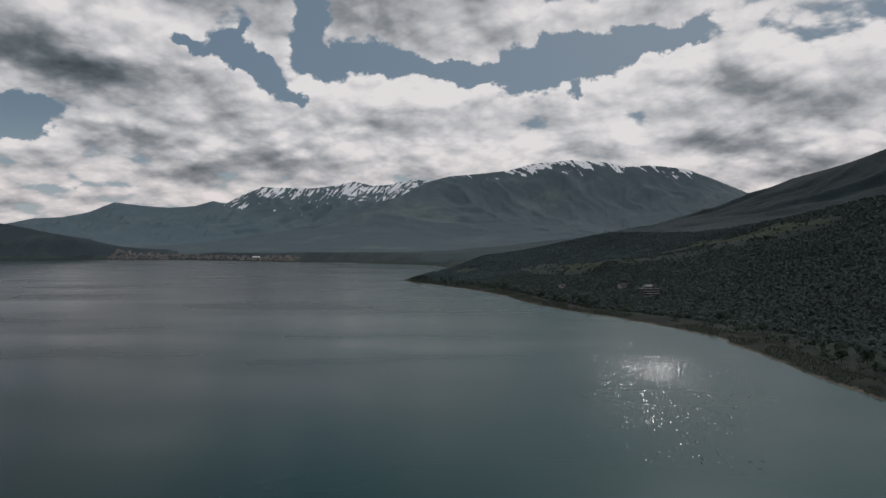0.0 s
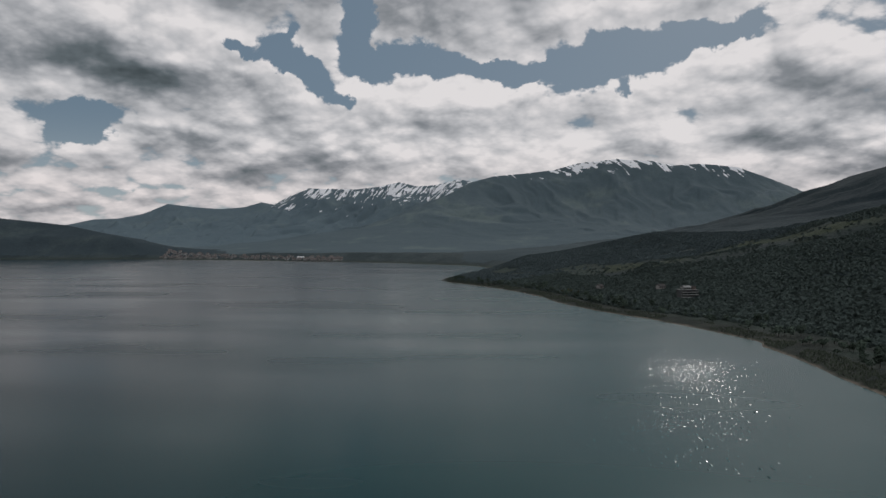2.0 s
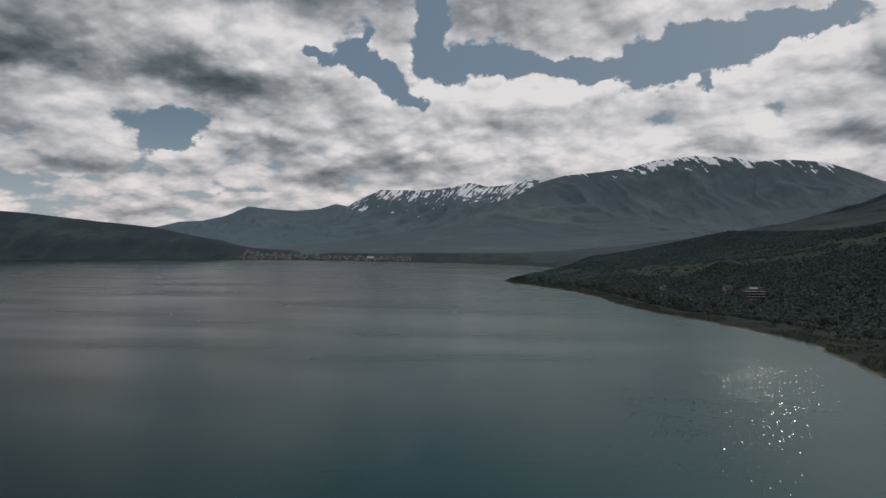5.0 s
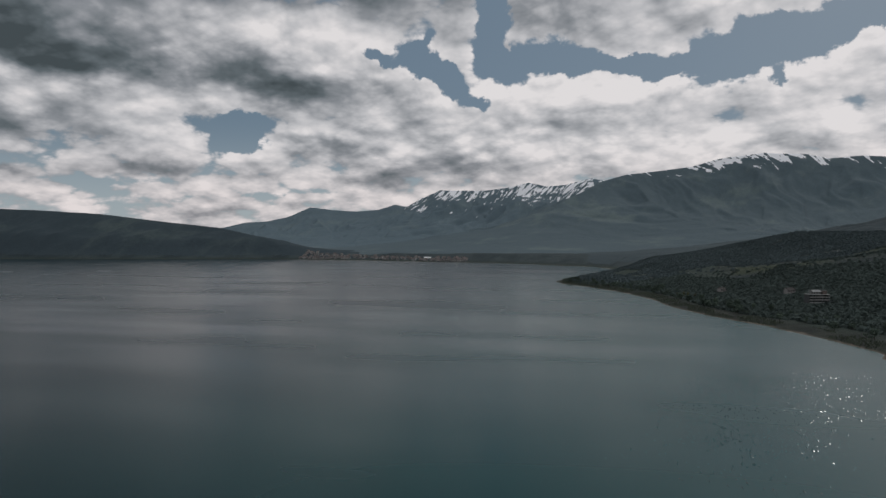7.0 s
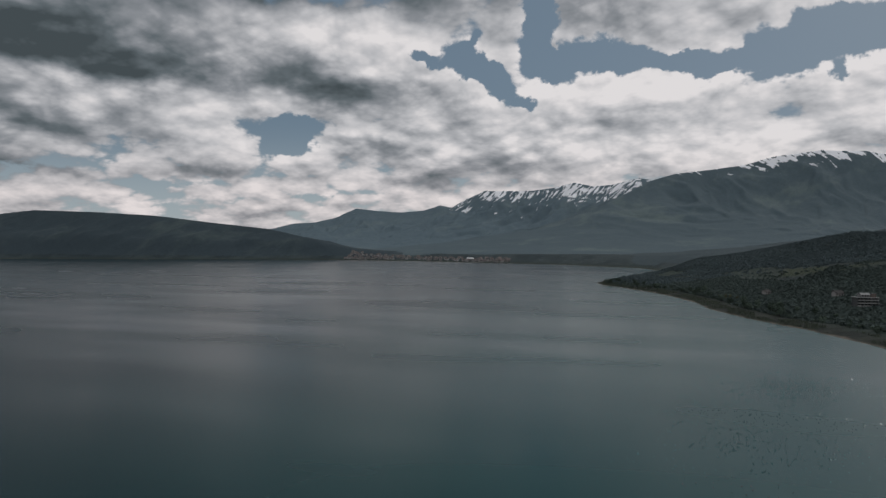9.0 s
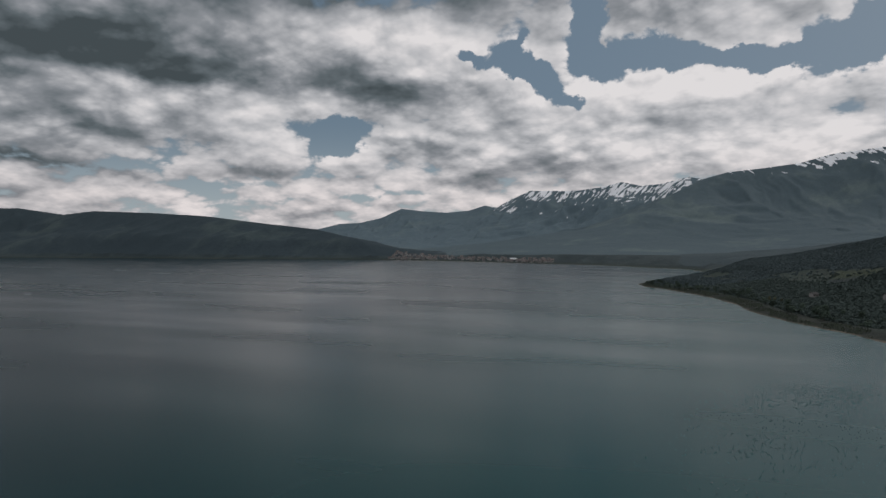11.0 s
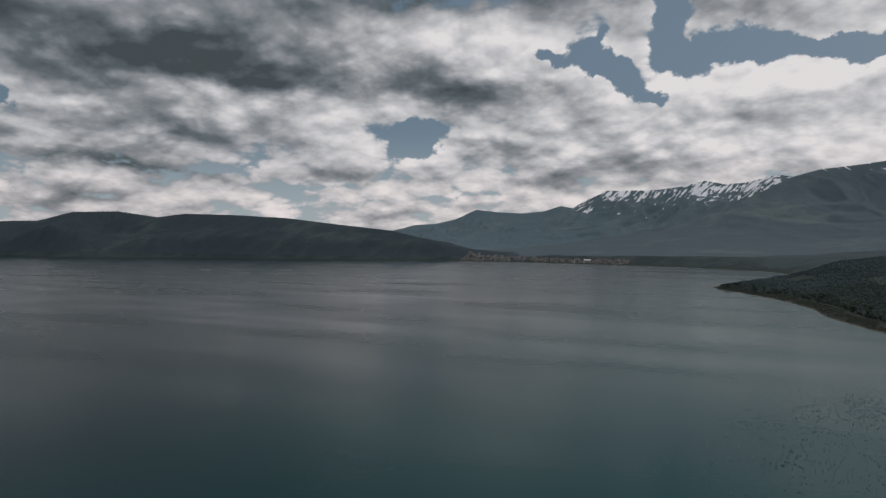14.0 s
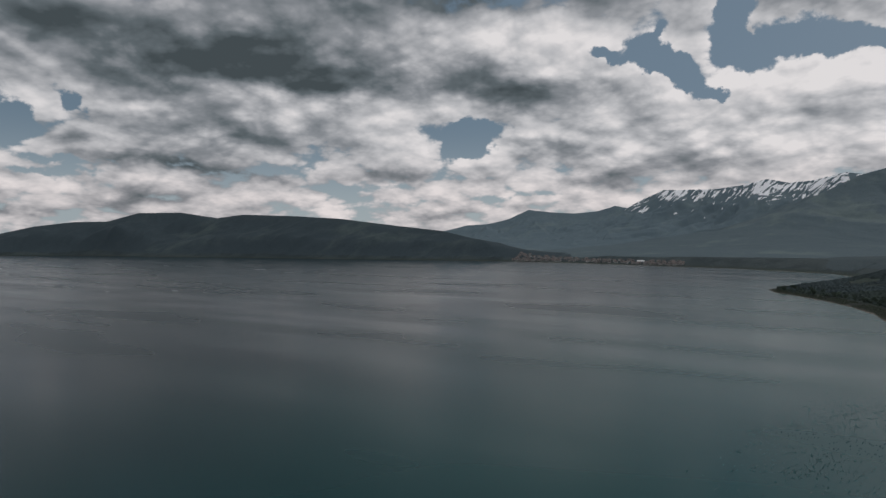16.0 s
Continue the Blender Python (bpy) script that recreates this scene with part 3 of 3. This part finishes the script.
def glint_patch():
    """Glitter added for a sunlit gap in the cloud: thousands of small steep waves, thickest in its middle, placed to
    fit the camera's view, some of which mirror the sun into it.
    """
    g = np.random.RandomState(17)
    n = 60000
    x, y = g.uniform(36, 150, n), g.uniform(165, 450, n)
    # the patch lies aslant, from the near water up to the shore
    mid = 66.0 + (y - 180.0) * 0.22
    r = np.hypot((x - mid) / 44.0, (y - 275.0) / 105.0) + 0.30 * fbm(x, y, 34.0, 3, 23)
    core = np.hypot((x - 98.0 - (y - 312.0) * 0.1) / 26.0, (y - 312.0) / 26.0) + 0.2 * fbm(x, y, 20.0, 2, 24)
    chance = 0.20 * np.clip(1.1 - r, 0, 1) ** 1.2 * (0.7 + 0.8 * fbm(x, y, 16.0, 2, 29)) + 0.36 * np.exp(-core * core * 1.4)
    ok = (g.rand(n) < chance) & (shore_distance(x, y) < -8)
    x, y, core = x[ok], y[ok], core[ok]
    n = len(x)
    # tilt and facing chosen to send the sun's reflection to the camera
    tilt, way = np.radians(g.normal(12.6, 2.4, n).clip(6, 20)), np.radians(g.normal(183.0, 9.0, n))
    wide, run = g.uniform(0.08, 0.18, n), g.uniform(0.34, 0.66, n)
    bold = np.where(g.rand(n) < 0.15, 1.4, 1.0)
    wide, run = wide * bold, run * bold
    ux, uy = np.sin(way), np.cos(way)
    top = run * np.tan(tilt)

    def ring(across, forward, z):
        return np.stack([x + ux * forward + uy * across, y + uy * forward - ux * across, z], 1)

    low = np.full(n, -0.02)
    v = np.stack([ring(-wide * 0.6, run, low), ring(wide * 0.6, run, low), ring(wide, 0 * run, top), ring(-wide, 0 * run, top),
                  ring(-wide * 0.5, -2.2 * run, low), ring(wide * 0.5, -2.2 * run, low)], 1).reshape(-1, 3)
    i = np.arange(n)[:, None] * 6
    q = np.concatenate([i + np.array([[0, 1, 2, 3]]), i + np.array([[3, 2, 5, 4]])])
    ob = sheet("water_ripples", v, q, RIPPLES)
    ob.data.polygons.foreach_set("use_smooth", np.zeros(len(q), bool))
    tagged(ob, "patch of small lake waves tilted to glitter in the sun", "lake water", kind="structure")


lake()
glint_patch()

# ---- things ----
def mesh_of(name, bm, mat):
    me = bpy.data.meshes.new(name)
    bm.to_mesh(me)
    bm.free()
    me.materials.append(mat)
    return me


def part(name, bm, mat, parent, label=""):
    ob = new(name, mesh_of(name, bm, mat))
    ob.parent = parent
    return tagged(ob, label)


def thing(name, at, turn=0.0):
    """An empty at a thing's base; turn in degrees."""
    ob = new(name)
    ob.matrix_basis = pose(*at, 0, 0, turn)
    ob.empty_display_size = 0.5
    return ob


def box(x0, x1, y0, y1, z0, z1, soft=0.0, bm=None):
    b = bmesh.new()
    bmesh.ops.create_cube(b, size=1.0, matrix=Matrix.Translation(((x0 + x1) / 2, (y0 + y1) / 2, (z0 + z1) / 2)) @ Matrix.Diagonal((x1 - x0, y1 - y0, z1 - z0, 1)))
    if soft:
        bmesh.ops.bevel(b, geom=b.edges[:], offset=soft, segments=1, affect="EDGES")
    if bm is None:
        return b
    me = bpy.data.meshes.new("join")
    b.to_mesh(me)
    b.free()
    bm.from_mesh(me)
    bpy.data.meshes.remove(me)
    return bm


def gable(wide, deep, z0, rise, over=0.4, thick=0.22):
    """A pitched roof with the ridge along x, with real thickness and eaves."""
    b = bmesh.new()
    w, d = wide / 2 + over, deep / 2 + over
    drop = rise * over / (deep / 2)
    ring = []
    for x in (-w, w):
        ring.append([b.verts.new((x, y, z)) for y, z in ((-d, z0 - drop), (0, z0 + rise), (d, z0 - drop), (d, z0 - drop - thick), (0, z0 + rise - thick), (-d, z0 - drop - thick))])
    for i in range(6):
        b.faces.new((ring[0][i], ring[0][(i + 1) % 6], ring[1][(i + 1) % 6], ring[1][i]))
    b.faces.new((ring[0][0], ring[0][5], ring[0][4], ring[0][1]))
    b.faces.new((ring[0][1], ring[0][4], ring[0][3], ring[0][2]))
    b.faces.new((ring[1][1], ring[1][4], ring[1][5], ring[1][0]))
    b.faces.new((ring[1][2], ring[1][3], ring[1][4], ring[1][1]))
    bmesh.ops.recalc_face_normals(b, faces=b.faces[:])
    return b


def house_walls(wide, deep, high, rise):
    """Walls with gable ends."""
    b = box(-wide / 2, wide / 2, -deep / 2, deep / 2, -1.5, high)
    for x in (-wide / 2, wide / 2):
        t = 0.12 if x < 0 else -0.12
        v = [b.verts.new((x + k, y, z)) for k in (0, t) for y, z in ((-deep / 2, high), (deep / 2, high), (0, high + rise - 0.2))]
        for f in ((0, 1, 2), (5, 4, 3), (0, 3, 4, 1), (1, 4, 5, 2), (2, 5, 3, 0)):
            b.faces.new([v[i] for i in f])
    bmesh.ops.recalc_face_normals(b, faces=b.faces[:])
    return b


def ground_z(x, y):
    return float(land(np.array([float(x)]), np.array([float(y)]))[0][0])


def hotel(at, turn):
    h = thing("hotel", at, turn)
    part("body", box(-9.5, 9.5, -5.0, 6.0, -4.0, 8.4, 0.08), CONCRETE, h, "grey concrete body")
    for i in range(3):
        z = i * 2.8
        part("balcony_slab", box(-9.8, 9.8, -6.5, -5.02, z - 0.2, z), CONCRETE, h)
        part("balcony_parapet", box(-9.8, 9.8, -6.62, -6.42, z, z + 1.0, 0.03), WEATHERED, h, "white balcony parapet")
        for k in range(6):
            x = -8.2 + k * 3.25
            w = part("window", box(x - 1.1, x + 1.1, -5.06, -5.0, z + 0.15, z + 2.2), GLASS, h, "dark balcony window")
            part("frame", box(x - 0.05, x + 0.05, -5.1, -5.06, z + 0.15, z + 2.2), WEATHERED, w)
        for k in range(7):
            x = -9.75 + k * 3.25
            part("pier", box(x - 0.12, x + 0.12, -6.4, -5.0, z, z + 2.6), CONCRETE, h)
    part("roof_slab", box(-10.2, 10.2, -6.7, 6.3, 8.4, 8.75, 0.05), WEATHERED, h, "pale roof edge")
    part("penthouse", box(-4.5, 3.0, -2.5, 4.5, 8.75, 11.4, 0.05), WEATHERED, h, "pale upper storey")
    for k in range(3):
        x = -3.2 + k * 2.4
        part("upper_window", box(x - 0.7, x + 0.7, -2.57, -2.5, 9.4, 10.7), GLASS, h)
    r = gable(8.0, 7.6, 11.4, 1.6)
    bmesh.ops.translate(r, verts=r.verts[:], vec=(-0.75, 1.0, 0))
    part("roof", r, WEATHERED, h, "pale roof")
    part("stair_tower", box(4.4, 8.6, -3.4, 3.0, 8.75, 12.2, 0.05), DULLRED, h, "reddish stair tower")
    part("tower_cap", box(4.2, 8.8, -3.6, 3.2, 12.2, 12.5, 0.03), CONCRETE, h)
    part("chimney", box(-6.6, -5.6, 1.0, 2.0, 8.75, 12.6, 0.04), WEATHERED, h)
    part("awning", box(-9.2, -5.2, -3.5, -0.5, 10.9, 11.05), WEATHERED, h)
    for x in (-9.0, -5.4):
        part("awning_post", box(x - 0.08, x + 0.08, -3.4, -3.24, 8.75, 10.9), CONCRETE, h)
    part("terrace_wall", box(9.5, 26.0, -3.2, -2.7, -3.5, 2.0, 0.05), CONCRETE, h, "long grey terrace wall")
    part("terrace_cap", box(9.5, 26.0, -3.35, -2.55, 2.0, 2.25), WEATHERED, h)
    part("terrace", box(9.5, 26.0, -2.7, 6.0, -3.5, 1.2), CONCRETE, h)
    return tagged(h, "grey concrete lakeside hotel with white balcony bands among dark trees", "hotel")


def cottage(at, turn, wide, deep, high, rise, walls, roof, label):
    c = thing("cottage", at, turn)
    part("wall", house_walls(wide, deep, high, rise), walls, c)
    part("roof", gable(wide, deep, high, rise), roof, c)
    part("door", box(-0.5, 0.5, -deep / 2 - 0.06, -deep / 2, 0.0, 2.05), DARKWOOD, c)
    for x in (-wide * 0.3, wide * 0.3):
        w = part("window", box(x - 0.6, x + 0.6, -deep / 2 - 0.05, -deep / 2, 0.9, 2.1), GLASS, c)
        part("sill", box(x - 0.7, x + 0.7, -deep / 2 - 0.16, -deep / 2, 0.8, 0.9), WHITEWASH, w)
    part("chimney", box(wide * 0.2, wide * 0.2 + 0.6, 0.5, 1.1, high + 0.3 * rise, high + rise + 0.8), CONCRETE, c)
    return tagged(c, label, "house")


def village_house(wide, deep, high, rise, walls, roof, label):
    c = thing("village_house", (0, 0, 0))
    part("wall", house_walls(wide, deep, high, rise), walls, c)
    part("roof", gable(wide, deep, high, rise), roof, c)
    part("chimney", box(wide * 0.2, wide * 0.2 + 0.7, 0.5, 1.2, high + 0.3 * rise, high + rise + 0.9), CONCRETE, c)
    for z in (0.9, 3.7)[:1 if high < 4 else 2]:
        for x in (-wide * 0.28, 0.0, wide * 0.28):
            part("window", box(x - 0.6, x + 0.6, -deep / 2 - 0.06, -deep / 2, z, z + 1.4), GLASS, c)
    return tagged(c, label, "house", "houses of the lakeside village")


def warehouse(at, turn):
    w = thing("warehouse", at, turn)
    part("wall", house_walls(22.0, 12.0, 3.0, 2.2), WHITESHEET, w)
    part("roof", gable(22.0, 12.0, 3.0, 2.2, 0.5, 0.15), WHITESHEET, w, "bright white sheet metal roof")
    for x in (-6.0, 0.0, 6.0):
        part("gate", box(x - 1.7, x + 1.7, -6.08, -6.0, 0.0, 2.6), GREYWALL, w)
    return tagged(w, "long white sheet metal hall above the village shore", "hall")


# the hotel and its neighbours on the wooded slope
HOTEL = (204, 651)
hotel((*HOTEL, ground_z(HOTEL[0], HOTEL[1]) - 0.3), 12.0).scale = (0.86, 0.86, 0.86)
cottage((201, 737, ground_z(201, 737) + 0.2), 20.0, 8.0, 6.5, 3.0, 2.2, TANWALL, DARKROOF, "small tan cottage with dark roof among the trees")
cottage((146, 803, ground_z(146, 803) + 0.2), 35.0, 7.0, 6.0, 2.8, 2.0, TANWALL, DARKROOF, "small tan cottage by the shore trees")

# the village on the far shore
rng = random.Random(7)
kinds = [village_house(9.0, 8.0, 5.6, 2.4, WHITEWASH, ROOFRED, "two-storey white village house with red tiled roof"),
         village_house(8.0, 7.0, 3.2, 2.2, TANWALL, ROOFBROWN, "low tan village house with brown tiled roof"),
         village_house(11.0, 8.5, 5.8, 2.6, TANWALL, ROOFRED, "two-storey tan village house with red tiled roof"),
         village_house(10.0, 8.0, 5.6, 2.0, GREYWALL, ROOFBROWN, "two-storey grey village house with brown roof")]
spots, tries = [], 0
while len(spots) < 120 and tries < 4000:
    tries += 1
    k = rng.random()
    x = -1150 + 690 * k + rng.uniform(-20, 20)
    y = 2290 - 250 * k * k + rng.uniform(-60, 150)
    s = float(shore_distance(np.array([x]), np.array([y]))[0])
    if s < 10 or s > 95 or any((x - a) ** 2 + (y - b) ** 2 < 190 for a, b in spots) or (x + 604) ** 2 + (y - 2124) ** 2 < 1600:
        continue
    if -860 < x < -800 and rng.random() < 0.7:
        continue
    m = pose(x, y, ground_z(x, y), 0, 0, rng.uniform(-40, 40) + 15)
    if len(spots) < len(kinds):
        kinds[len(spots)].matrix_basis = m
    else:
        copy_thing(kinds[rng.randrange(len(kinds))], m)
    spots.append((x, y))
warehouse((-604, 2124, ground_z(-604, 2124)), 10.0)


# ---- plants ----
def leaf_cloud(r, count, wide, high, base, size):
    """Corners of many small tilted leaf clumps that fill an uneven crown; (count * 4, 3)."""
    lobes = [(r.uniform(-0.45, 0.45) * wide, r.uniform(-0.45, 0.45) * wide, base + high * r.uniform(0.3, 0.75), r.uniform(0.35, 0.6)) for _ in range(6)]
    quads = []
    for _ in range(count):
        lx, ly, lz, lr = r.choice(lobes)
        a, u = r.uniform(0, 6.283), r.uniform(-1, 1)
        k = r.uniform(0.75, 1.05)
        c = Vector((lx + math.cos(a) * math.sqrt(1 - u * u) * lr * wide * k * 0.8, ly + math.sin(a) * math.sqrt(1 - u * u) * lr * wide * k * 0.8, lz + u * lr * high * k * 0.62))
        p = Vector((r.gauss(0, 1), r.gauss(0, 1), r.gauss(0, 0.6))).normalized()
        q = p.cross(Vector((r.gauss(0, 1), r.gauss(0, 1), r.gauss(0, 1)))).normalized()
        e = size * r.uniform(0.6, 1.3)
        quads += [c - p * e - q * e * 0.4, c - p * e * 0.2 + q * e, c + p * e + q * e * 0.5, c + p * e * 0.3 - q * e]
    return np.array([tuple(v) for v in quads])


def quads_mesh(name, v, mat):
    f = np.arange(len(v), dtype=np.int32)
    me = bpy.data.meshes.new(name)
    me.vertices.add(len(v))
    me.vertices.foreach_set("co", np.ascontiguousarray(v, dtype=np.float32).ravel())
    me.loops.add(len(v))
    me.loops.foreach_set("vertex_index", f)
    me.polygons.add(len(v) // 4)
    me.polygons.foreach_set("loop_start", f[::4].copy())
    me.update(calc_edges=True)
    me.materials.append(mat)
    return me


def trunk_mesh(r, high, thick):
    b = bmesh.new()
    limbs = [((0, 0, -0.8), (r.uniform(-0.2, 0.2), r.uniform(-0.2, 0.2), high * 0.55), thick, thick * 0.6)]
    for _ in range(4):
        a = r.uniform(0, 6.283)
        limbs.append(((0, 0, high * r.uniform(0.3, 0.5)), (math.cos(a) * high * 0.25, math.sin(a) * high * 0.25, high * r.uniform(0.6, 0.8)), thick * 0.5, thick * 0.15))
    for p0, p1, r0, r1 in limbs:
        p0, p1 = Vector(p0), Vector(p1)
        m = Matrix.Translation((p0 + p1) / 2) @ (p1 - p0).to_track_quat("Z", "Y").to_matrix().to_4x4()
        bmesh.ops.create_cone(b, cap_ends=True, segments=6, radius1=r0, radius2=r1, depth=(p1 - p0).length, matrix=m)
    return b


def tree(name, r, high, wide, mat, label, count=170):
    t = thing(name, (0, 0, 0))
    part("trunk", trunk_mesh(r, high, 0.05 * high * 0.5), BARK, t)
    crown = new("crown", quads_mesh("crown", leaf_cloud(r, count, wide / 2, high * 0.62, high * 0.22, 0.075 * high), mat))
    crown.parent = t
    return tagged(t, label, "tree" if name == "tree" else "bush", "trees and bushes along the near shore")


rt = random.Random(21)
models = [tree("bush", rt, 3.4, 4.6, LEAF_GREEN, "low grey-green willow bush on the shore"), tree("bush", rt, 4.2, 5.0, LEAF_GREEN, "dense green shore bush behind the reeds"),
          tree("tree", rt, 6.5, 6.0, LEAF_GREEN, "round green broadleaf tree near the shore"), tree("tree", rt, 8.0, 6.0, LEAF_DARK, "tall dark broadleaf tree at the forest edge"),
          tree("tree", rt, 7.0, 4.5, LEAF_PALE, "pale blossoming tree on the shore")]


def shore_walk(step, r):
    """Points along the near shore from the head of the cape southwards, with the direction inland."""
    near = SHORE[SHORE.index((-62, 1035)):SHORE.index((190, 0)) + 1]
    for (ax, ay), (bx, by) in zip(near, near[1:]):
        length = math.hypot(bx - ax, by - ay)
        for k in range(max(1, round(length / step))):
            f = r.random()
            yield ax + f * (bx - ax), ay + f * (by - ay), -(by - ay) / length, (bx - ax) / length


first = {}
taken = []
for x, y, nx, ny in shore_walk(3.4, rt):
    if y < 205:
        continue
    inland = rt.choice((rt.uniform(18, 34), rt.uniform(24, 62)))
    if y > 880:
        inland = rt.uniform(9, 40)
    px, py = x + nx * inland, y + ny * inland
    z, _, s = (float(v[0]) for v in land(np.array([px]), np.array([py])))
    if s < 8 or any((px - a) ** 2 + (py - b) ** 2 < 5 for a, b in taken) or math.hypot(px - HOTEL[0], py - HOTEL[1]) < 16:
        continue
    taken.append((px, py))
    k = rt.choices(range(4), (4, 4, 3 if inland > 20 else 1, 2 if inland > 30 else 0))[0]
    scale = rt.uniform(0.7, 1.25)
    m = pose(px, py, z, 0, 0, rt.uniform(0, 360)) @ Matrix.Diagonal((scale, scale, scale * rt.uniform(0.85, 1.15), 1))
    if k in first:
        copy_thing(models[k], m)
    else:
        models[k].matrix_basis = m
        first[k] = True
models[4].matrix_basis = pose(101, 744, ground_z(101, 744), 0, 0, 0)
for px, py in ((96, 752), (112, 741), (107, 760)):
    copy_thing(models[4], pose(px, py, ground_z(px, py), 0, 0, px * 9) @ Matrix.Scale(0.75, 4))


def forest():
    """The woods on the hill behind the shore, far too many trees to count."""
    g = np.random.RandomState(3)
    xs, ys = g.uniform(60, 720, 170000), g.uniform(200, 1560, 170000)
    xs, ys = np.concatenate([g.uniform(-60, 130, 7000), xs]), np.concatenate([g.uniform(850, 1560, 7000), ys])
    ok = shore_distance(xs, ys) > 8
    xs, ys = xs[ok], ys[ok]
    z, owner, s = land(xs, ys)
    clear = np.full(xs.shape, -1.0)
    for cx, cy, wide, deep, turn in CLEARINGS:
        ca, sa = math.cos(radians(turn)), math.sin(radians(turn))
        u, v = ((xs - cx) * ca + (ys - cy) * sa) / wide, ((ys - cy) * ca - (xs - cx) * sa) / deep
        clear = np.maximum(clear, 1.5 - np.hypot(u, v) + 0.9 * fbm(xs, ys, 70.0, 4, 321))
    keep = (s > np.where(ys > 930, 11, np.clip(26 + (560 - ys) * 0.14, 26, 52))) & ((clear < 0.45) | (g.rand(len(xs)) < 0.04)) & (np.hypot(xs - HOTEL[0] + 1, ys - HOTEL[1] + 3) > 15) & (np.hypot(xs - 199, ys - 730) > 11) & (np.hypot(xs - 144, ys - 796) > 11)
    # thin out to crown spacing
    cell, seen = {}, []
    for i in np.nonzero(keep)[0]:
        key = (int(xs[i] // 2.9), int(ys[i] // 2.9))
        if key not in cell:
            cell[key] = True
            seen.append(i)
    seen = np.array(seen)[:54000]
    r = random.Random(5)
    clouds = [leaf_cloud(r, 11, 2.2, 1.3, 0.0, 1.25) for _ in range(8)]
    size = g.uniform(0.75, 1.35, len(seen))
    spin = g.uniform(0, 6.283, len(seen))
    out, grey = [], []
    # trees farther back get the paler leaves in place of haze
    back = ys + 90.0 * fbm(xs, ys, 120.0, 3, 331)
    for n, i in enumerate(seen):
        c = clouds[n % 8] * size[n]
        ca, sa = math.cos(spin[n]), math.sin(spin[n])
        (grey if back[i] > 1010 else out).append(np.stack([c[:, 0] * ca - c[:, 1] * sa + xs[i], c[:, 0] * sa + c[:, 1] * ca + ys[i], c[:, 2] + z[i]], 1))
    # trees between the village houses and along the far shore
    vx, vy = g.uniform(-1250, 120, 1500), g.uniform(1650, 2420, 1500)
    vs = shore_distance(vx, vy)
    ok = (vs > 8) & (vs < 170) & (fbm(vx, vy, 120.0, 3, 341) > -0.1)
    vx, vy = vx[ok], vy[ok]
    vz = land(vx, vy)[0]
    for n in range(len(vx)):
        c = clouds[n % 8] * g.uniform(0.6, 1.1)
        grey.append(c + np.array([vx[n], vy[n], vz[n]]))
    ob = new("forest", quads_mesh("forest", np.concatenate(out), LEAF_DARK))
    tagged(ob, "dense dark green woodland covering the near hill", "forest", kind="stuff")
    tagged(new("woodland", quads_mesh("woodland", np.concatenate(grey), LEAF_HAZY)), "grey-green woodland on the back of the hill and round the village, tinted for haze", "forest", kind="stuff")


forest()


def reeds():
    """Dry reed and grass tufts along the near shore."""
    g = np.random.RandomState(11)
    pts = np.array([p for k in range(9) for p in shore_walk(1.1, rt)])
    inland = g.uniform(1.0, 19.0, len(pts))
    xs, ys = pts[:, 0] + pts[:, 2] * inland, pts[:, 1] + pts[:, 3] * inland
    z, owner, s = land(xs, ys)
    ok = (s > 0.8) & (ys > 200) & (fbm(xs, ys, 35.0, 2, 401) > -0.3)
    xs, ys, z = xs[ok], ys[ok], z[ok]
    n = len(xs)
    a, h, w = g.uniform(0, 6.283, n), g.uniform(0.6, 1.5, n), g.uniform(0.25, 0.6, n)
    dx, dy = np.cos(a) * w, np.sin(a) * w
    lx, ly = g.normal(0, 0.3, n), g.normal(0, 0.3, n)
    v = np.stack([np.stack([xs - dx, ys - dy, z - 0.1], 1), np.stack([xs + dx, ys + dy, z - 0.1], 1),
                  np.stack([xs + dx * 0.7 + lx, ys + dy * 0.7 + ly, z + h], 1), np.stack([xs - dx * 0.6 + lx, ys - dy * 0.6 + ly, z + h * 0.8], 1)], 1).reshape(-1, 3)
    tagged(new("reeds", quads_mesh("reeds", v, REED)), "brown dry reeds and grass along the near shore", "reeds", kind="stuff")


reeds()


def boat(at, turn):
    """A small white rowing boat drawn up on the sand."""
    b = thing("boat", at, turn)
    hull = bmesh.new()
    rings = []
    for i in range(9):
        t = i / 8
        w = 0.85 * math.sin(math.pi * min(1.0, 0.12 + t * 0.88)) ** 0.6
        x = -2.4 + 4.8 * t
        rings.append([hull.verts.new((x, w * c, zz + 0.25 * (2 * t - 1) ** 2)) for c, zz in ((-1, 0.75), (-0.85, 0.25), (0, 0.0), (0.85, 0.25), (1, 0.75), (0.9, 0.75), (0.72, 0.3), (0, 0.12), (-0.72, 0.3), (-0.9, 0.75))])
    for p, q in zip(rings, rings[1:]):
        for i in range(10):
            hull.faces.new((p[i], p[(i + 1) % 10], q[(i + 1) % 10], q[i]))
    for ring in (rings[0], rings[-1]):
        hull.faces.new(ring)
    bmesh.ops.recalc_face_normals(hull, faces=hull.faces[:])
    part("hull", hull, WHITEWASH, b)
    for x in (-1.0, 0.6):
        part("thwart", box(x - 0.15, x + 0.15, -0.7, 0.7, 0.5, 0.56), DARKWOOD, b)
    return tagged(b, "white rowing boat drawn up on the sandy shore", "boat")


boat((16, 900, ground_z(16, 900) + 0.05), 125.0)
